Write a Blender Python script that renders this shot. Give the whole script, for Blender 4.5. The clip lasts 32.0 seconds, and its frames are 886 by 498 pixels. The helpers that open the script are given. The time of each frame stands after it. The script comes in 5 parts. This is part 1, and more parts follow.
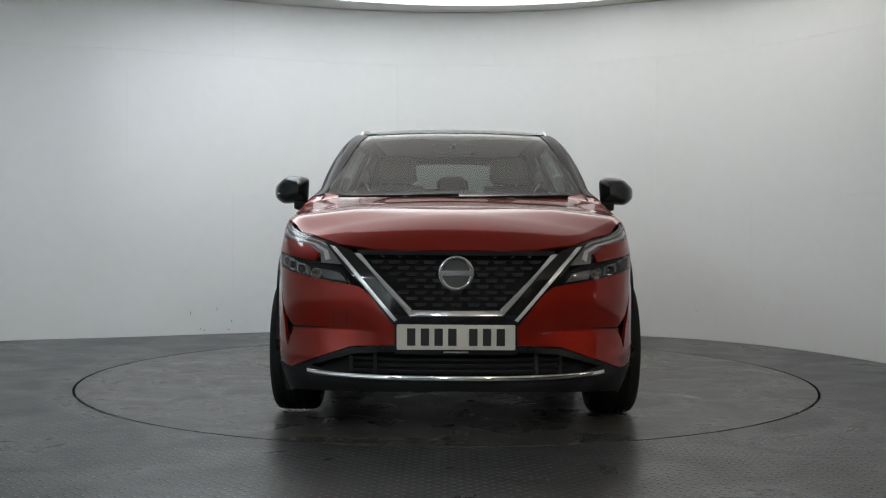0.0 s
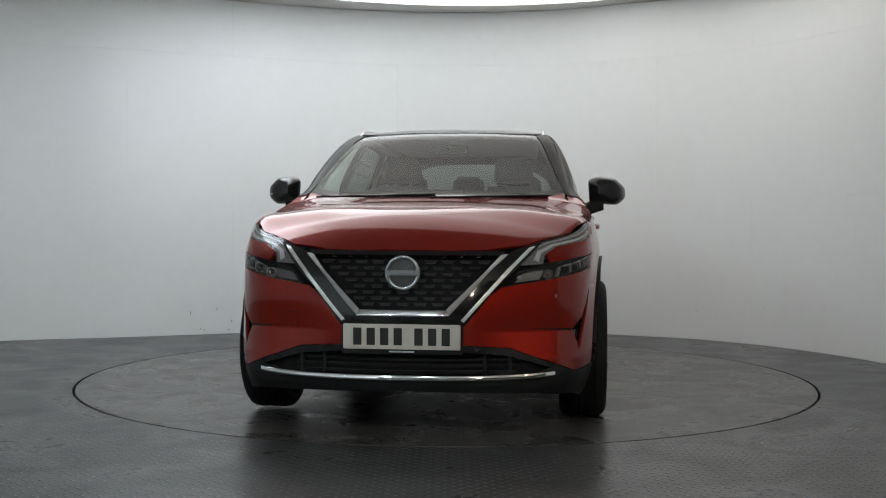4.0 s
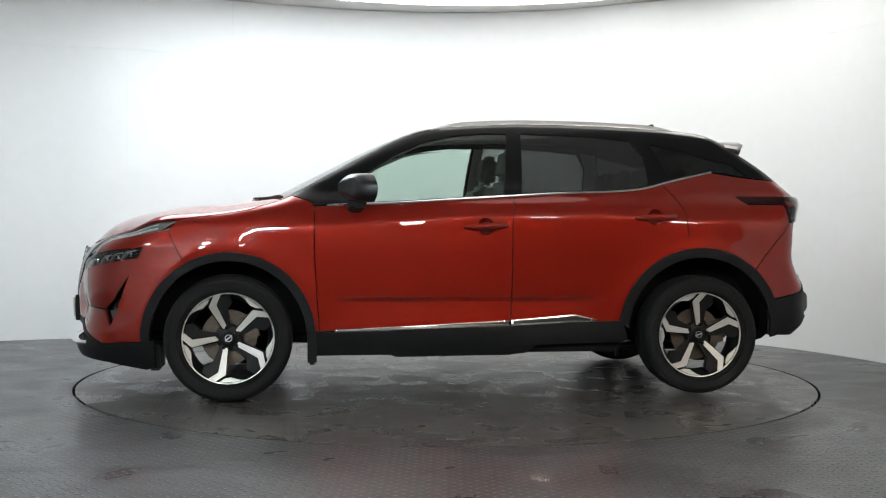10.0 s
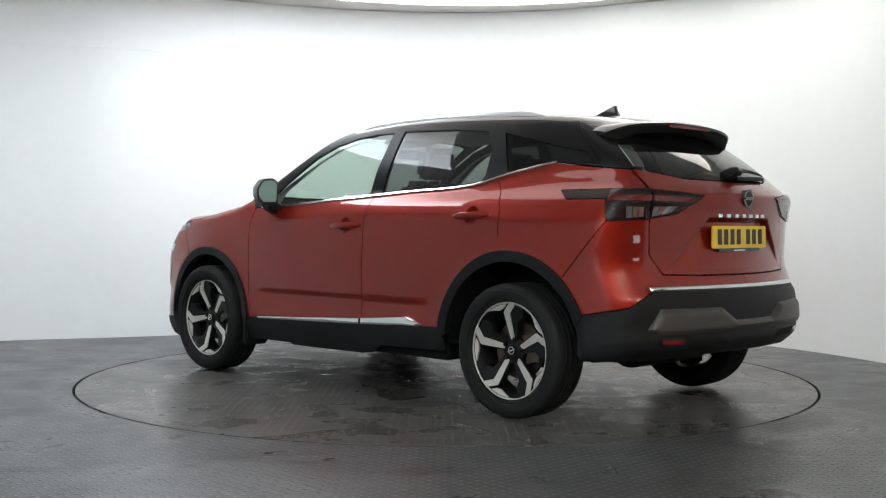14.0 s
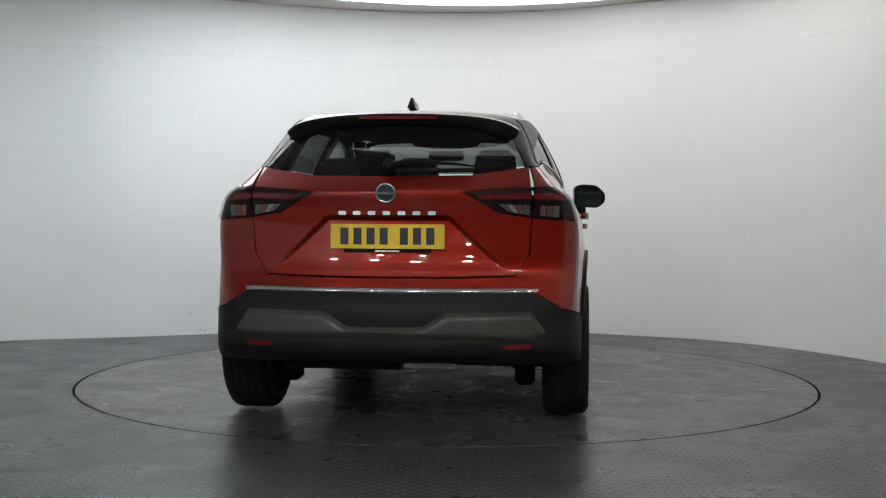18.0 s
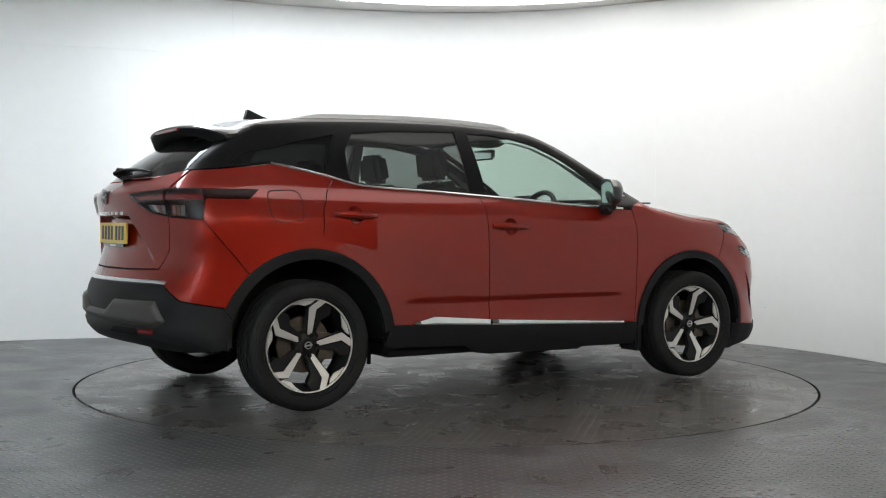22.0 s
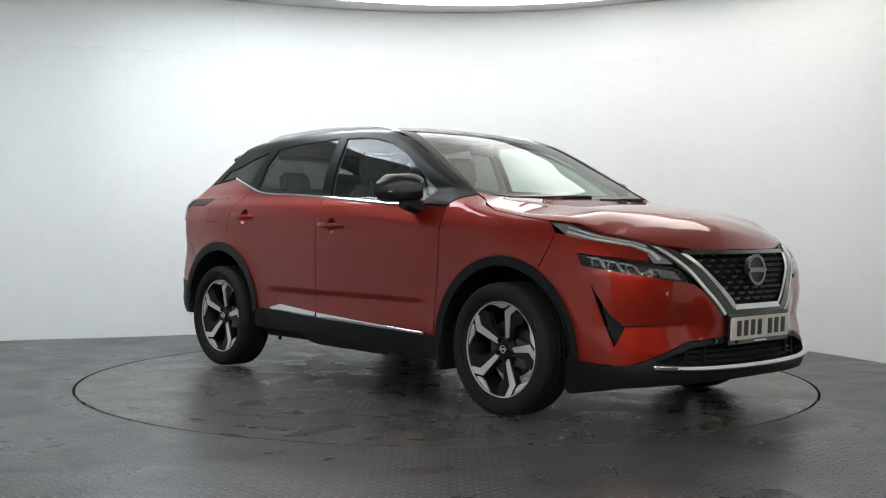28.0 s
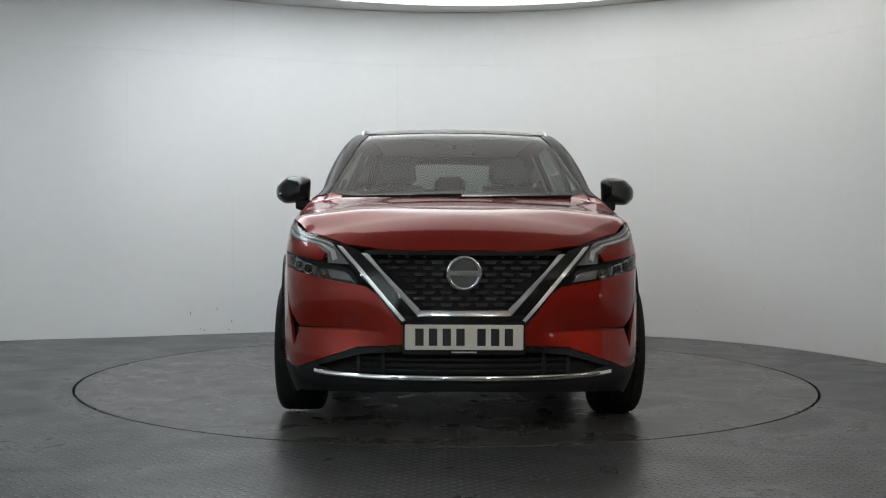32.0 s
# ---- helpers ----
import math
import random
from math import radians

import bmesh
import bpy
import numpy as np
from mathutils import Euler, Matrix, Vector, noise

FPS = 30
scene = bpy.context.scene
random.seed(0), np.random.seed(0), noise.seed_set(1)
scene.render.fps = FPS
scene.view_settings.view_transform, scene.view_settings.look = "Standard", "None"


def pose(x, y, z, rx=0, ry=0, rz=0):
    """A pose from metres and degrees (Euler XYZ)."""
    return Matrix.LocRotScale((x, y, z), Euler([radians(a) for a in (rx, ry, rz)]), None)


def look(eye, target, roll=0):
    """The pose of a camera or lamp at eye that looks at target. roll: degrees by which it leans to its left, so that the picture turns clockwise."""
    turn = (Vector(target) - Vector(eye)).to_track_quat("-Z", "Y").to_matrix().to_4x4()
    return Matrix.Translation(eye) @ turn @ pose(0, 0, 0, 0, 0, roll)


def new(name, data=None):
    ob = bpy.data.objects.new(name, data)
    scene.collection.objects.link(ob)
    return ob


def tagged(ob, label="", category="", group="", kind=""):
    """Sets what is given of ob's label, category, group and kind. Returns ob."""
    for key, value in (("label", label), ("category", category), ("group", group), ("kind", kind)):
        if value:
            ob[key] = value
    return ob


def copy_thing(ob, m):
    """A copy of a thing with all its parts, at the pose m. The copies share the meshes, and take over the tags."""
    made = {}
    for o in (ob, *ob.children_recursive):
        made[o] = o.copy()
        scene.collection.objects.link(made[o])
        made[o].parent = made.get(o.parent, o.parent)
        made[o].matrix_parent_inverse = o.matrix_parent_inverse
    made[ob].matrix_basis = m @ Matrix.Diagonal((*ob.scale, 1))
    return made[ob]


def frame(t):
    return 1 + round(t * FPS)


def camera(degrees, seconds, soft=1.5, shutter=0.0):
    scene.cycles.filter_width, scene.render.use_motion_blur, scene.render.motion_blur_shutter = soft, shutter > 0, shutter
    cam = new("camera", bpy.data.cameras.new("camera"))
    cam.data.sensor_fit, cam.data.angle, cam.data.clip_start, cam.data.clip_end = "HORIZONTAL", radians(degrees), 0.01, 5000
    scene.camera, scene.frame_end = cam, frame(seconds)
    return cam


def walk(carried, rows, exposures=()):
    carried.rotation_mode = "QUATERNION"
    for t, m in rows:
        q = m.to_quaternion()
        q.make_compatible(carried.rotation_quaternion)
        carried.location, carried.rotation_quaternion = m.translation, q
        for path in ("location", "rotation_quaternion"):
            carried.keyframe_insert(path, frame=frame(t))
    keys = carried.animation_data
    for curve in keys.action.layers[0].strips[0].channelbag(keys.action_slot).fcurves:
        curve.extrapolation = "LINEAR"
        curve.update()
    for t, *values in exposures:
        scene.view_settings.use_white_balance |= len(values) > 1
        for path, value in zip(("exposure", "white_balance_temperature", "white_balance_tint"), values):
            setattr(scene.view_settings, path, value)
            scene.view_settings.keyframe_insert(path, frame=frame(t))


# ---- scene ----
cam = camera(43.54, 32.0, soft=1.1)
EYE = (0.0, -7.101, 0.972)
AIM = (-0.0242, 0.0, 0.8155)
walk(cam, [(0.0, look(EYE, AIM, 0.30)), (32.0, look(EYE, AIM, 0.30))],
     exposures=[(0.0, -0.28), (3.0, -0.28), (5.0, -0.25), (6.0, -0.19), (7.0, 0.14), (8.0, 0.44), (9.0, 0.53), (10.0, 0.54), (14.0, 0.57),
                (16.0, 0.31), (17.0, 0.08), (17.5, 0.02), (19.0, -0.09), (20.0, 0.2), (21.0, 0.44), (23.0, 0.62), (25.0, 0.55), (28.0, 0.37),
                (29.0, 0.2), (30.0, 0.03), (31.0, -0.15), (32.0, -0.2)])

# ---- light ----
world = bpy.data.worlds.new("world")
scene.world = world
world.use_nodes = True
world.node_tree.nodes["Background"].inputs[0].default_value = (0.5, 0.55, 0.6, 1)
world.node_tree.nodes["Background"].inputs[1].default_value = 0.02
LIGHT_STRENGTH = 4.9
CENTRE_STRENGTH = 1.15
LAMP_STRENGTH = 210.0

# ---- materials ----
def mat(name, color, rough=0.5, metal=0.0, coat=0.0, noise_scale=0.0, noise_amount=0.0, bump=0.0, bump_scale=80.0,
        transmission=0.0, emission=None, strength=0.0, ior=1.5, spec=0.5, coat_rough=0.03, rough_var=0.0, coat_ior=1.45):
    m = bpy.data.materials.new(name)
    m.use_nodes = True
    nt = m.node_tree
    b = nt.nodes["Principled BSDF"]
    b.inputs["Base Color"].default_value = (*color, 1)
    b.inputs["Roughness"].default_value = rough
    b.inputs["Metallic"].default_value = metal
    b.inputs["Coat Weight"].default_value = coat
    b.inputs["Coat IOR"].default_value = coat_ior
    b.inputs["Coat Roughness"].default_value = coat_rough
    b.inputs["Transmission Weight"].default_value = transmission
    b.inputs["IOR"].default_value = ior
    b.inputs["Specular IOR Level"].default_value = spec
    if emission:
        b.inputs["Emission Color"].default_value = (*emission, 1)
        b.inputs["Emission Strength"].default_value = strength
    tc = nt.nodes.new("ShaderNodeTexCoord")
    if noise_amount:
        n1 = nt.nodes.new("ShaderNodeTexNoise")
        n1.inputs["Scale"].default_value = noise_scale
        n1.inputs["Detail"].default_value = 6
        n2 = nt.nodes.new("ShaderNodeTexNoise")
        n2.inputs["Scale"].default_value = noise_scale * 14
        n2.inputs["Detail"].default_value = 3
        add = nt.nodes.new("ShaderNodeMix")
        add.inputs[0].default_value = 0.35
        ramp = nt.nodes.new("ShaderNodeMapRange")
        ramp.inputs["From Min"].default_value, ramp.inputs["From Max"].default_value = 0.3, 0.7
        ramp.inputs["To Min"].default_value, ramp.inputs["To Max"].default_value = 1 - noise_amount, 1 + noise_amount
        mul = nt.nodes.new("ShaderNodeVectorMath")
        mul.operation = "SCALE"
        mul.inputs[0].default_value = color
        for n in (n1, n2):
            nt.links.new(tc.outputs["Object"], n.inputs["Vector"])
        nt.links.new(n1.outputs["Fac"], add.inputs[2])
        nt.links.new(n2.outputs["Fac"], add.inputs[3])
        nt.links.new(add.outputs[0], ramp.inputs["Value"])
        nt.links.new(ramp.outputs[0], mul.inputs["Scale"])
        nt.links.new(mul.outputs[0], b.inputs["Base Color"])
        if rough_var:
            rr = nt.nodes.new("ShaderNodeMapRange")
            rr.inputs["From Min"].default_value, rr.inputs["From Max"].default_value = 0.3, 0.7
            rr.inputs["To Min"].default_value, rr.inputs["To Max"].default_value = rough - rough_var, rough + rough_var
            nt.links.new(add.outputs[0], rr.inputs["Value"])
            nt.links.new(rr.outputs[0], b.inputs["Roughness"])
    if bump:
        nb = nt.nodes.new("ShaderNodeTexNoise")
        nb.inputs["Scale"].default_value = bump_scale
        nb.inputs["Detail"].default_value = 4
        bp = nt.nodes.new("ShaderNodeBump")
        bp.inputs["Strength"].default_value = bump
        bp.inputs["Distance"].default_value = 0.002
        nt.links.new(tc.outputs["Object"], nb.inputs["Vector"])
        nt.links.new(nb.outputs["Fac"], bp.inputs["Height"])
        nt.links.new(bp.outputs[0], b.inputs["Normal"])
    return m


PAINT = mat("red_metallic_paint", (0.228, 0.0106, 0.0042), rough=0.45, metal=0.6, spec=0.06, coat=1.0, noise_scale=900, noise_amount=0.06, coat_rough=0.008, coat_ior=1.47)
BLACK_PAINT = mat("black_paint", (0.006, 0.0063, 0.007), rough=0.35, spec=0.3, coat=0.7, noise_scale=700, noise_amount=0.1, coat_rough=0.02)
PILLAR_BLACK = mat("pillar_black", (0.006, 0.0062, 0.0068), rough=0.36, spec=0.13, noise_scale=300, noise_amount=0.1)
CLADDING = mat("black_plastic", (0.0095, 0.0098, 0.0104), rough=0.5, spec=0.17, noise_scale=30, noise_amount=0.12, bump=0.25, bump_scale=700)
GRILLE_BLACK = mat("grille_black", (0.022, 0.022, 0.023), rough=0.3, coat=0.5, noise_scale=30, noise_amount=0.1)
GLOSS_BLACK = mat("gloss_black", (0.006, 0.006, 0.0065), rough=0.12, coat=0.6, noise_scale=6, noise_amount=0.1)
RUBBER = mat("tyre_rubber", (0.010, 0.010, 0.0103), rough=0.7, spec=0.22, noise_scale=14, noise_amount=0.2, bump=0.3, bump_scale=400)
DARK = mat("dark_underside", (0.005, 0.005, 0.0055), rough=0.8, spec=0.2, noise_scale=8, noise_amount=0.3)
MIRROR_BLACK = mat("mirror_black", (0.008, 0.008, 0.009), rough=0.3, spec=0.4, coat=0.3, noise_scale=200, noise_amount=0.1)
MIRROR = mat("tinted_mirror", (0.42, 0.47, 0.48), rough=0.02, metal=1.0)
SATIN_CHROME = mat("satin_chrome", (0.80, 0.80, 0.80), rough=0.27, metal=0.55, noise_scale=300, noise_amount=0.04)
CHROME = mat("chrome", (0.8, 0.8, 0.8), rough=0.07, metal=1.0)
SATIN = mat("satin_silver", (0.80, 0.80, 0.81), rough=0.3, metal=1.0, noise_scale=300, noise_amount=0.05)
ALLOY = mat("machined_alloy", (0.76, 0.73, 0.69), rough=0.42, metal=0.75, noise_scale=120, noise_amount=0.06)
WHEEL_BLACK = mat("wheel_black_paint", (0.007, 0.007, 0.0075), rough=0.42, spec=0.25, noise_scale=40, noise_amount=0.1)
STEEL = mat("brake_steel", (0.14, 0.115, 0.095), rough=0.45, metal=1.0, noise_scale=60, noise_amount=0.2)
GREY_TRIM = mat("grey_trim", (0.042, 0.038, 0.035), rough=0.45, noise_scale=40, noise_amount=0.08, bump=0.1, bump_scale=600)
PLATE_WHITE = mat("plate_white", (0.52, 0.5, 0.455), rough=0.3, noise_scale=20, noise_amount=0.04)
PLATE_YELLOW = mat("plate_yellow", (0.75, 0.5, 0.02), rough=0.3, noise_scale=20, noise_amount=0.04)
INK = mat("plate_black", (0.01, 0.01, 0.01), rough=0.4)
LAMP_RED = mat("lamp_red", (0.16, 0.006, 0.008), rough=0.08, coat=0.5, noise_scale=60, noise_amount=0.2)
LAMP_DARK = mat("lamp_smoke", (0.012, 0.011, 0.011), rough=0.1, coat=1.0, noise_scale=50, noise_amount=0.3)
LAMP_MODULE = mat("lamp_module_grey", (0.12, 0.12, 0.123), rough=0.3, metal=0.3, noise_scale=60, noise_amount=0.3)
LAMP_CLEAR = mat("lamp_reflector", (0.68, 0.68, 0.68), rough=0.35, noise_scale=60, noise_amount=0.25)
LAMP_TAIL = mat("lamp_dark_red", (0.016, 0.004, 0.004), rough=0.2, spec=0.07, noise_scale=50, noise_amount=0.3)
LAMP_GREY = mat("lamp_grey", (0.28, 0.28, 0.285), rough=0.3, noise_scale=60, noise_amount=0.2)
LAMP_PALE = mat("lamp_pale_lens", (0.22, 0.09, 0.085), rough=0.2, noise_scale=60, noise_amount=0.25)
AMBER = mat("lamp_amber", (0.17, 0.09, 0.06), rough=0.2, noise_scale=60, noise_amount=0.2)
LAMP_TRAY = mat("lamp_tray_grey", (0.075, 0.075, 0.077), rough=0.3, noise_scale=60, noise_amount=0.3)
LAMP_RUN = mat("running_lamp_grey", (0.20, 0.20, 0.204), rough=0.35, noise_scale=60, noise_amount=0.2)
BADGE = mat("badge_chrome", (0.22, 0.22, 0.225), rough=0.25, metal=1.0, noise_scale=200, noise_amount=0.05)
SEAT = mat("seat_cloth", (0.08, 0.078, 0.076), rough=0.85, noise_scale=40, noise_amount=0.2, bump=0.3, bump_scale=500)
CREAM = mat("light_trim", (0.42, 0.4, 0.36), rough=0.8, noise_scale=20, noise_amount=0.06)
LINING = mat("grey_lining", (0.36, 0.345, 0.32), rough=0.8, noise_scale=20, noise_amount=0.06)
INNER = mat("cabin_plastic", (0.03, 0.03, 0.032), rough=0.6, noise_scale=20, noise_amount=0.15)


def glass(name, tint, rough=0.0, haze=0.008):
    m = bpy.data.materials.new(name)
    m.use_nodes = True
    nt = m.node_tree
    nt.nodes.remove(nt.nodes["Principled BSDF"])
    out = nt.nodes["Material Output"]
    tr = nt.nodes.new("ShaderNodeBsdfTransparent")
    tr.inputs[0].default_value = (*tint, 1)
    gl = nt.nodes.new("ShaderNodeBsdfGlossy")
    gl.inputs["Roughness"].default_value = rough
    fr = nt.nodes.new("ShaderNodeLayerWeight")
    fr.inputs["Blend"].default_value = 0.5
    po = nt.nodes.new("ShaderNodeMath")
    po.operation = "POWER"
    po.inputs[1].default_value = 4.7
    nt.links.new(fr.outputs["Facing"], po.inputs[0])
    ma = nt.nodes.new("ShaderNodeMath")
    ma.operation = "MULTIPLY_ADD"
    ma.inputs[1].default_value, ma.inputs[2].default_value = 0.92, 0.036
    nt.links.new(po.outputs[0], ma.inputs[0])
    mix = nt.nodes.new("ShaderNodeMixShader")
    nt.links.new(ma.outputs[0], mix.inputs[0])
    nt.links.new(tr.outputs[0], mix.inputs[1])
    nt.links.new(gl.outputs[0], mix.inputs[2])
    # Pale diffuse share stands in for the haze of room reflections on the glass.
    haze_white = nt.nodes.new("ShaderNodeBsdfDiffuse")
    haze_white.inputs["Color"].default_value = (0.7, 0.72, 0.75, 1)
    veil = nt.nodes.new("ShaderNodeMixShader")
    veil.inputs[0].default_value = haze
    nt.links.new(mix.outputs[0], veil.inputs[1])
    nt.links.new(haze_white.outputs[0], veil.inputs[2])
    nt.links.new(veil.outputs[0], out.inputs["Surface"])
    return m


GLASS = glass("clear_glass", (0.68, 0.78, 0.73))
PRIVACY = glass("privacy_glass", (0.21, 0.225, 0.22), haze=0.03)
REAR_TINT = glass("dark_rear_glass", (0.21, 0.22, 0.215))
QUARTER = glass("dark_privacy_glass", (0.03, 0.03, 0.032))
LENS = glass("lamp_lens", (0.85, 0.85, 0.85))
WALL_WHITE = mat("white_wall_panel", (0.78, 0.80, 0.80), rough=0.7, noise_scale=0.8, noise_amount=0.03, bump=0.03, bump_scale=30)
CEILING = mat("ceiling_paint", (0.74, 0.73, 0.71), rough=0.8, noise_scale=1.0, noise_amount=0.04)
BACK_DARK = mat("dark_studio_wall", (0.05, 0.048, 0.046), rough=0.8, noise_scale=2.0, noise_amount=0.2)


def lightbox_mat():
    """Backlit cloth: brightest along its outer rim, dimmer and warmer towards the middle."""
    m = mat("lightbox_diffuser", (0.9, 0.9, 0.9), rough=0.6)
    nt = m.node_tree
    b = nt.nodes["Principled BSDF"]
    tc = nt.nodes.new("ShaderNodeTexCoord")
    sub = nt.nodes.new("ShaderNodeVectorMath")
    sub.operation = "MULTIPLY"
    sub.inputs[1].default_value = (1, 1, 0)
    ln = nt.nodes.new("ShaderNodeVectorMath")
    ln.operation = "LENGTH"
    rg = nt.nodes.new("ShaderNodeMapRange")
    rg.interpolation_type = "SMOOTHSTEP"
    rg.inputs["From Min"].default_value, rg.inputs["From Max"].default_value = 1.3, 2.5
    st = nt.nodes.new("ShaderNodeMapRange")
    st.inputs["To Min"].default_value, st.inputs["To Max"].default_value = CENTRE_STRENGTH, LIGHT_STRENGTH
    mx = nt.nodes.new("ShaderNodeMix")
    mx.data_type = "RGBA"
    mx.inputs["A"].default_value = (1.0, 0.96, 0.92, 1)
    tint = nt.nodes.new("ShaderNodeMix")
    tint.data_type = "RGBA"
    tint.inputs["A"].default_value = (0.90, 1.0, 1.10, 1)
    tint.inputs["B"].default_value = (1.06, 1.0, 0.915, 1)
    nt.links.new(tint.outputs["Result"], mx.inputs["B"])
    nt.links.new(tc.outputs["Object"], sub.inputs[0])
    nt.links.new(sub.outputs[0], ln.inputs[0])
    nt.links.new(ln.outputs["Value"], rg.inputs["Value"])
    nt.links.new(rg.outputs[0], st.inputs["Value"])
    nt.links.new(rg.outputs[0], mx.inputs["Factor"])
    nt.links.new(mx.outputs["Result"], b.inputs["Emission Color"])
    xs = nt.nodes.new("ShaderNodeSeparateXYZ")
    nt.links.new(tc.outputs["Object"], xs.inputs[0])
    lean = nt.nodes.new("ShaderNodeMapRange")
    lean.inputs["From Min"].default_value, lean.inputs["From Max"].default_value = -2.8, 2.8
    lean.inputs["To Min"].default_value, lean.inputs["To Max"].default_value = 1.42, 0.40
    nt.links.new(xs.outputs[0], lean.inputs["Value"])
    along_x = nt.nodes.new("ShaderNodeMapRange")
    along_x.inputs["From Min"].default_value, along_x.inputs["From Max"].default_value = -2.8, 2.8
    nt.links.new(xs.outputs[0], along_x.inputs["Value"])
    nt.links.new(along_x.outputs[0], tint.inputs["Factor"])
    both = nt.nodes.new("ShaderNodeMath")
    both.operation = "MULTIPLY"
    nt.links.new(st.outputs[0], both.inputs[0])
    nt.links.new(lean.outputs[0], both.inputs[1])
    rear = nt.nodes.new("ShaderNodeMapRange")
    rear.inputs["From Min"].default_value, rear.inputs["From Max"].default_value = 0.8, 2.76
    rear.inputs["To Min"].default_value, rear.inputs["To Max"].default_value = 1.0, 0.46
    nt.links.new(xs.outputs[1], rear.inputs["Value"])
    last = nt.nodes.new("ShaderNodeMath")
    last.operation = "MULTIPLY"
    nt.links.new(both.outputs[0], last.inputs[0])
    nt.links.new(rear.outputs[0], last.inputs[1])
    nt.links.new(last.outputs[0], b.inputs["Emission Strength"])
    return m


SOFTBOX = lightbox_mat()


# ---- car shape: one smooth body, in the car's space (x forward, y left, z up) ----
def spline(*pairs):
    """A smooth curve through (input, output) pairs."""
    k = np.array(sorted(pairs), float)
    t, v = k[:, 0], k[:, 1]
    d = np.diff(v) / np.diff(t)
    s = np.empty_like(v)
    s[0], s[-1] = d[0], d[-1]
    h = np.diff(t)
    s[1:-1] = (d[:-1] * h[1:] + d[1:] * h[:-1]) / (h[1:] + h[:-1])
    s[1:-1] = np.where(d[:-1] * d[1:] <= 0, 0.3 * s[1:-1], s[1:-1])

    def f(q):
        q = np.clip(q, t[0], t[-1])
        i = np.clip(np.searchsorted(t, q) - 1, 0, len(t) - 2)
        w = t[i + 1] - t[i]
        a = (q - t[i]) / w
        return ((1 + 2 * a) * (1 - a) ** 2 * v[i] + a * (1 - a) ** 2 * w * s[i]
                + a * a * (3 - 2 * a) * v[i + 1] + a * a * (a - 1) * w * s[i + 1])
    return f


def step(a, b, q):
    q = np.clip((q - a) / (b - a), 0, 1)
    return q * q * (3 - 2 * q)


def smax(a, b, k):
    h = np.clip(0.5 + 0.5 * (a - b) / k, 0, 1)
    return b + (a - b) * h + k * h * (1 - h)


def smin(a, b, k):
    return -smax(-a, -b, k)


AXLE_F, AXLE_R, HUB_Z = 1.3325, -1.3325, 0.345
plan = spline((-2.3, 0.74), (-2.0, 0.83), (-1.8, 0.865), (-1.55, 0.887), (-1.33, 0.893), (-0.9, 0.893), (0.0, 0.895), (0.8, 0.89),
              (1.1, 0.884), (1.33, 0.882), (1.55, 0.868), (1.8, 0.838), (2.0, 0.79), (2.3, 0.70))
section = spline((0.1, 0.10), (0.2, 0.045), (0.3, 0.012), (0.4, 0.0), (0.65, 0.0), (0.8, 0.004), (0.92, 0.015), (1.0, 0.032), (1.06, 0.055),
                 (1.13, 0.094), (1.22, 0.121), (1.3, 0.152), (1.38, 0.190), (1.45, 0.228), (1.5, 0.258), (1.55, 0.295), (1.62, 0.37))
taper = spline((-2.2, 0.10), (-1.87, 0.085), (-1.465, 0.065), (-1.2, 0.03), (-0.9, 0.008), (0.3, 0.0), (0.85, 0.033), (1.4, 0.06), (2.2, 0.06))
nose = spline((0.1, 2.16), (0.2, 2.23), (0.28, 2.265), (0.36, 2.245), (0.45, 2.25), (0.58, 2.255), (0.68, 2.243), (0.78, 2.218), (0.84, 2.182), (0.9, 2.13), (1.0, 2.05))
tail = spline((0.2, -2.0), (0.33, -2.10), (0.39, -2.168), (0.5, -2.180), (0.62, -2.170), (0.68, -2.142), (0.76, -2.110), (0.9, -2.108), (1.04, -2.120),
              (1.12, -2.134), (1.15, -2.108), (1.2, -2.05), (1.29, -1.945), (1.41, -1.765), (1.5, -1.62), (1.6, -1.42))
bonnet_line = spline((0.6, 1.19), (0.9, 1.155), (1.05, 1.138), (1.22, 1.115), (1.38, 1.094), (1.55, 1.081), (1.71, 1.06), (1.87, 1.028), (1.95, 1.005), (2.03, 0.968),
                     (2.09, 0.93), (2.14, 0.89), (2.2, 0.852), (2.3, 0.77))
bonnet_drop = spline((0.8, 0.06), (1.2, 0.09), (1.5, 0.10), (1.7, 0.09), (1.9, 0.20), (2.0, 0.24), (2.2, 0.2))
screen = spline((0.9, 1.62), (1.05, 1.26), (1.125, 1.115), (1.225, 0.93), (1.31, 0.765), (1.4, 0.592), (1.47, 0.44), (1.53, 0.28), (1.57, 0.11), (1.62, -0.2))
roof_line = spline((-2.1, 1.42), (-1.75, 1.502), (-1.6, 1.53), (-1.3, 1.566), (-0.9, 1.588), (-0.4, 1.597), (0.0, 1.58), (0.25, 1.555), (0.6, 1.5))


shoulder = spline((-2.2, 1.0), (-1.3, 1.0), (-0.9, 1.025), (-0.24, 1.03), (0.3, 1.005), (0.87, 0.957), (1.3, 0.905), (1.82, 0.842), (2.3, 0.80))
shoulder_lean = spline((-2.0, 0.36), (-1.2, 0.42), (0.0, 0.52), (0.8, 0.30), (1.1, 0.12), (1.45, 0.14), (1.8, 0.22), (2.2, 0.25))


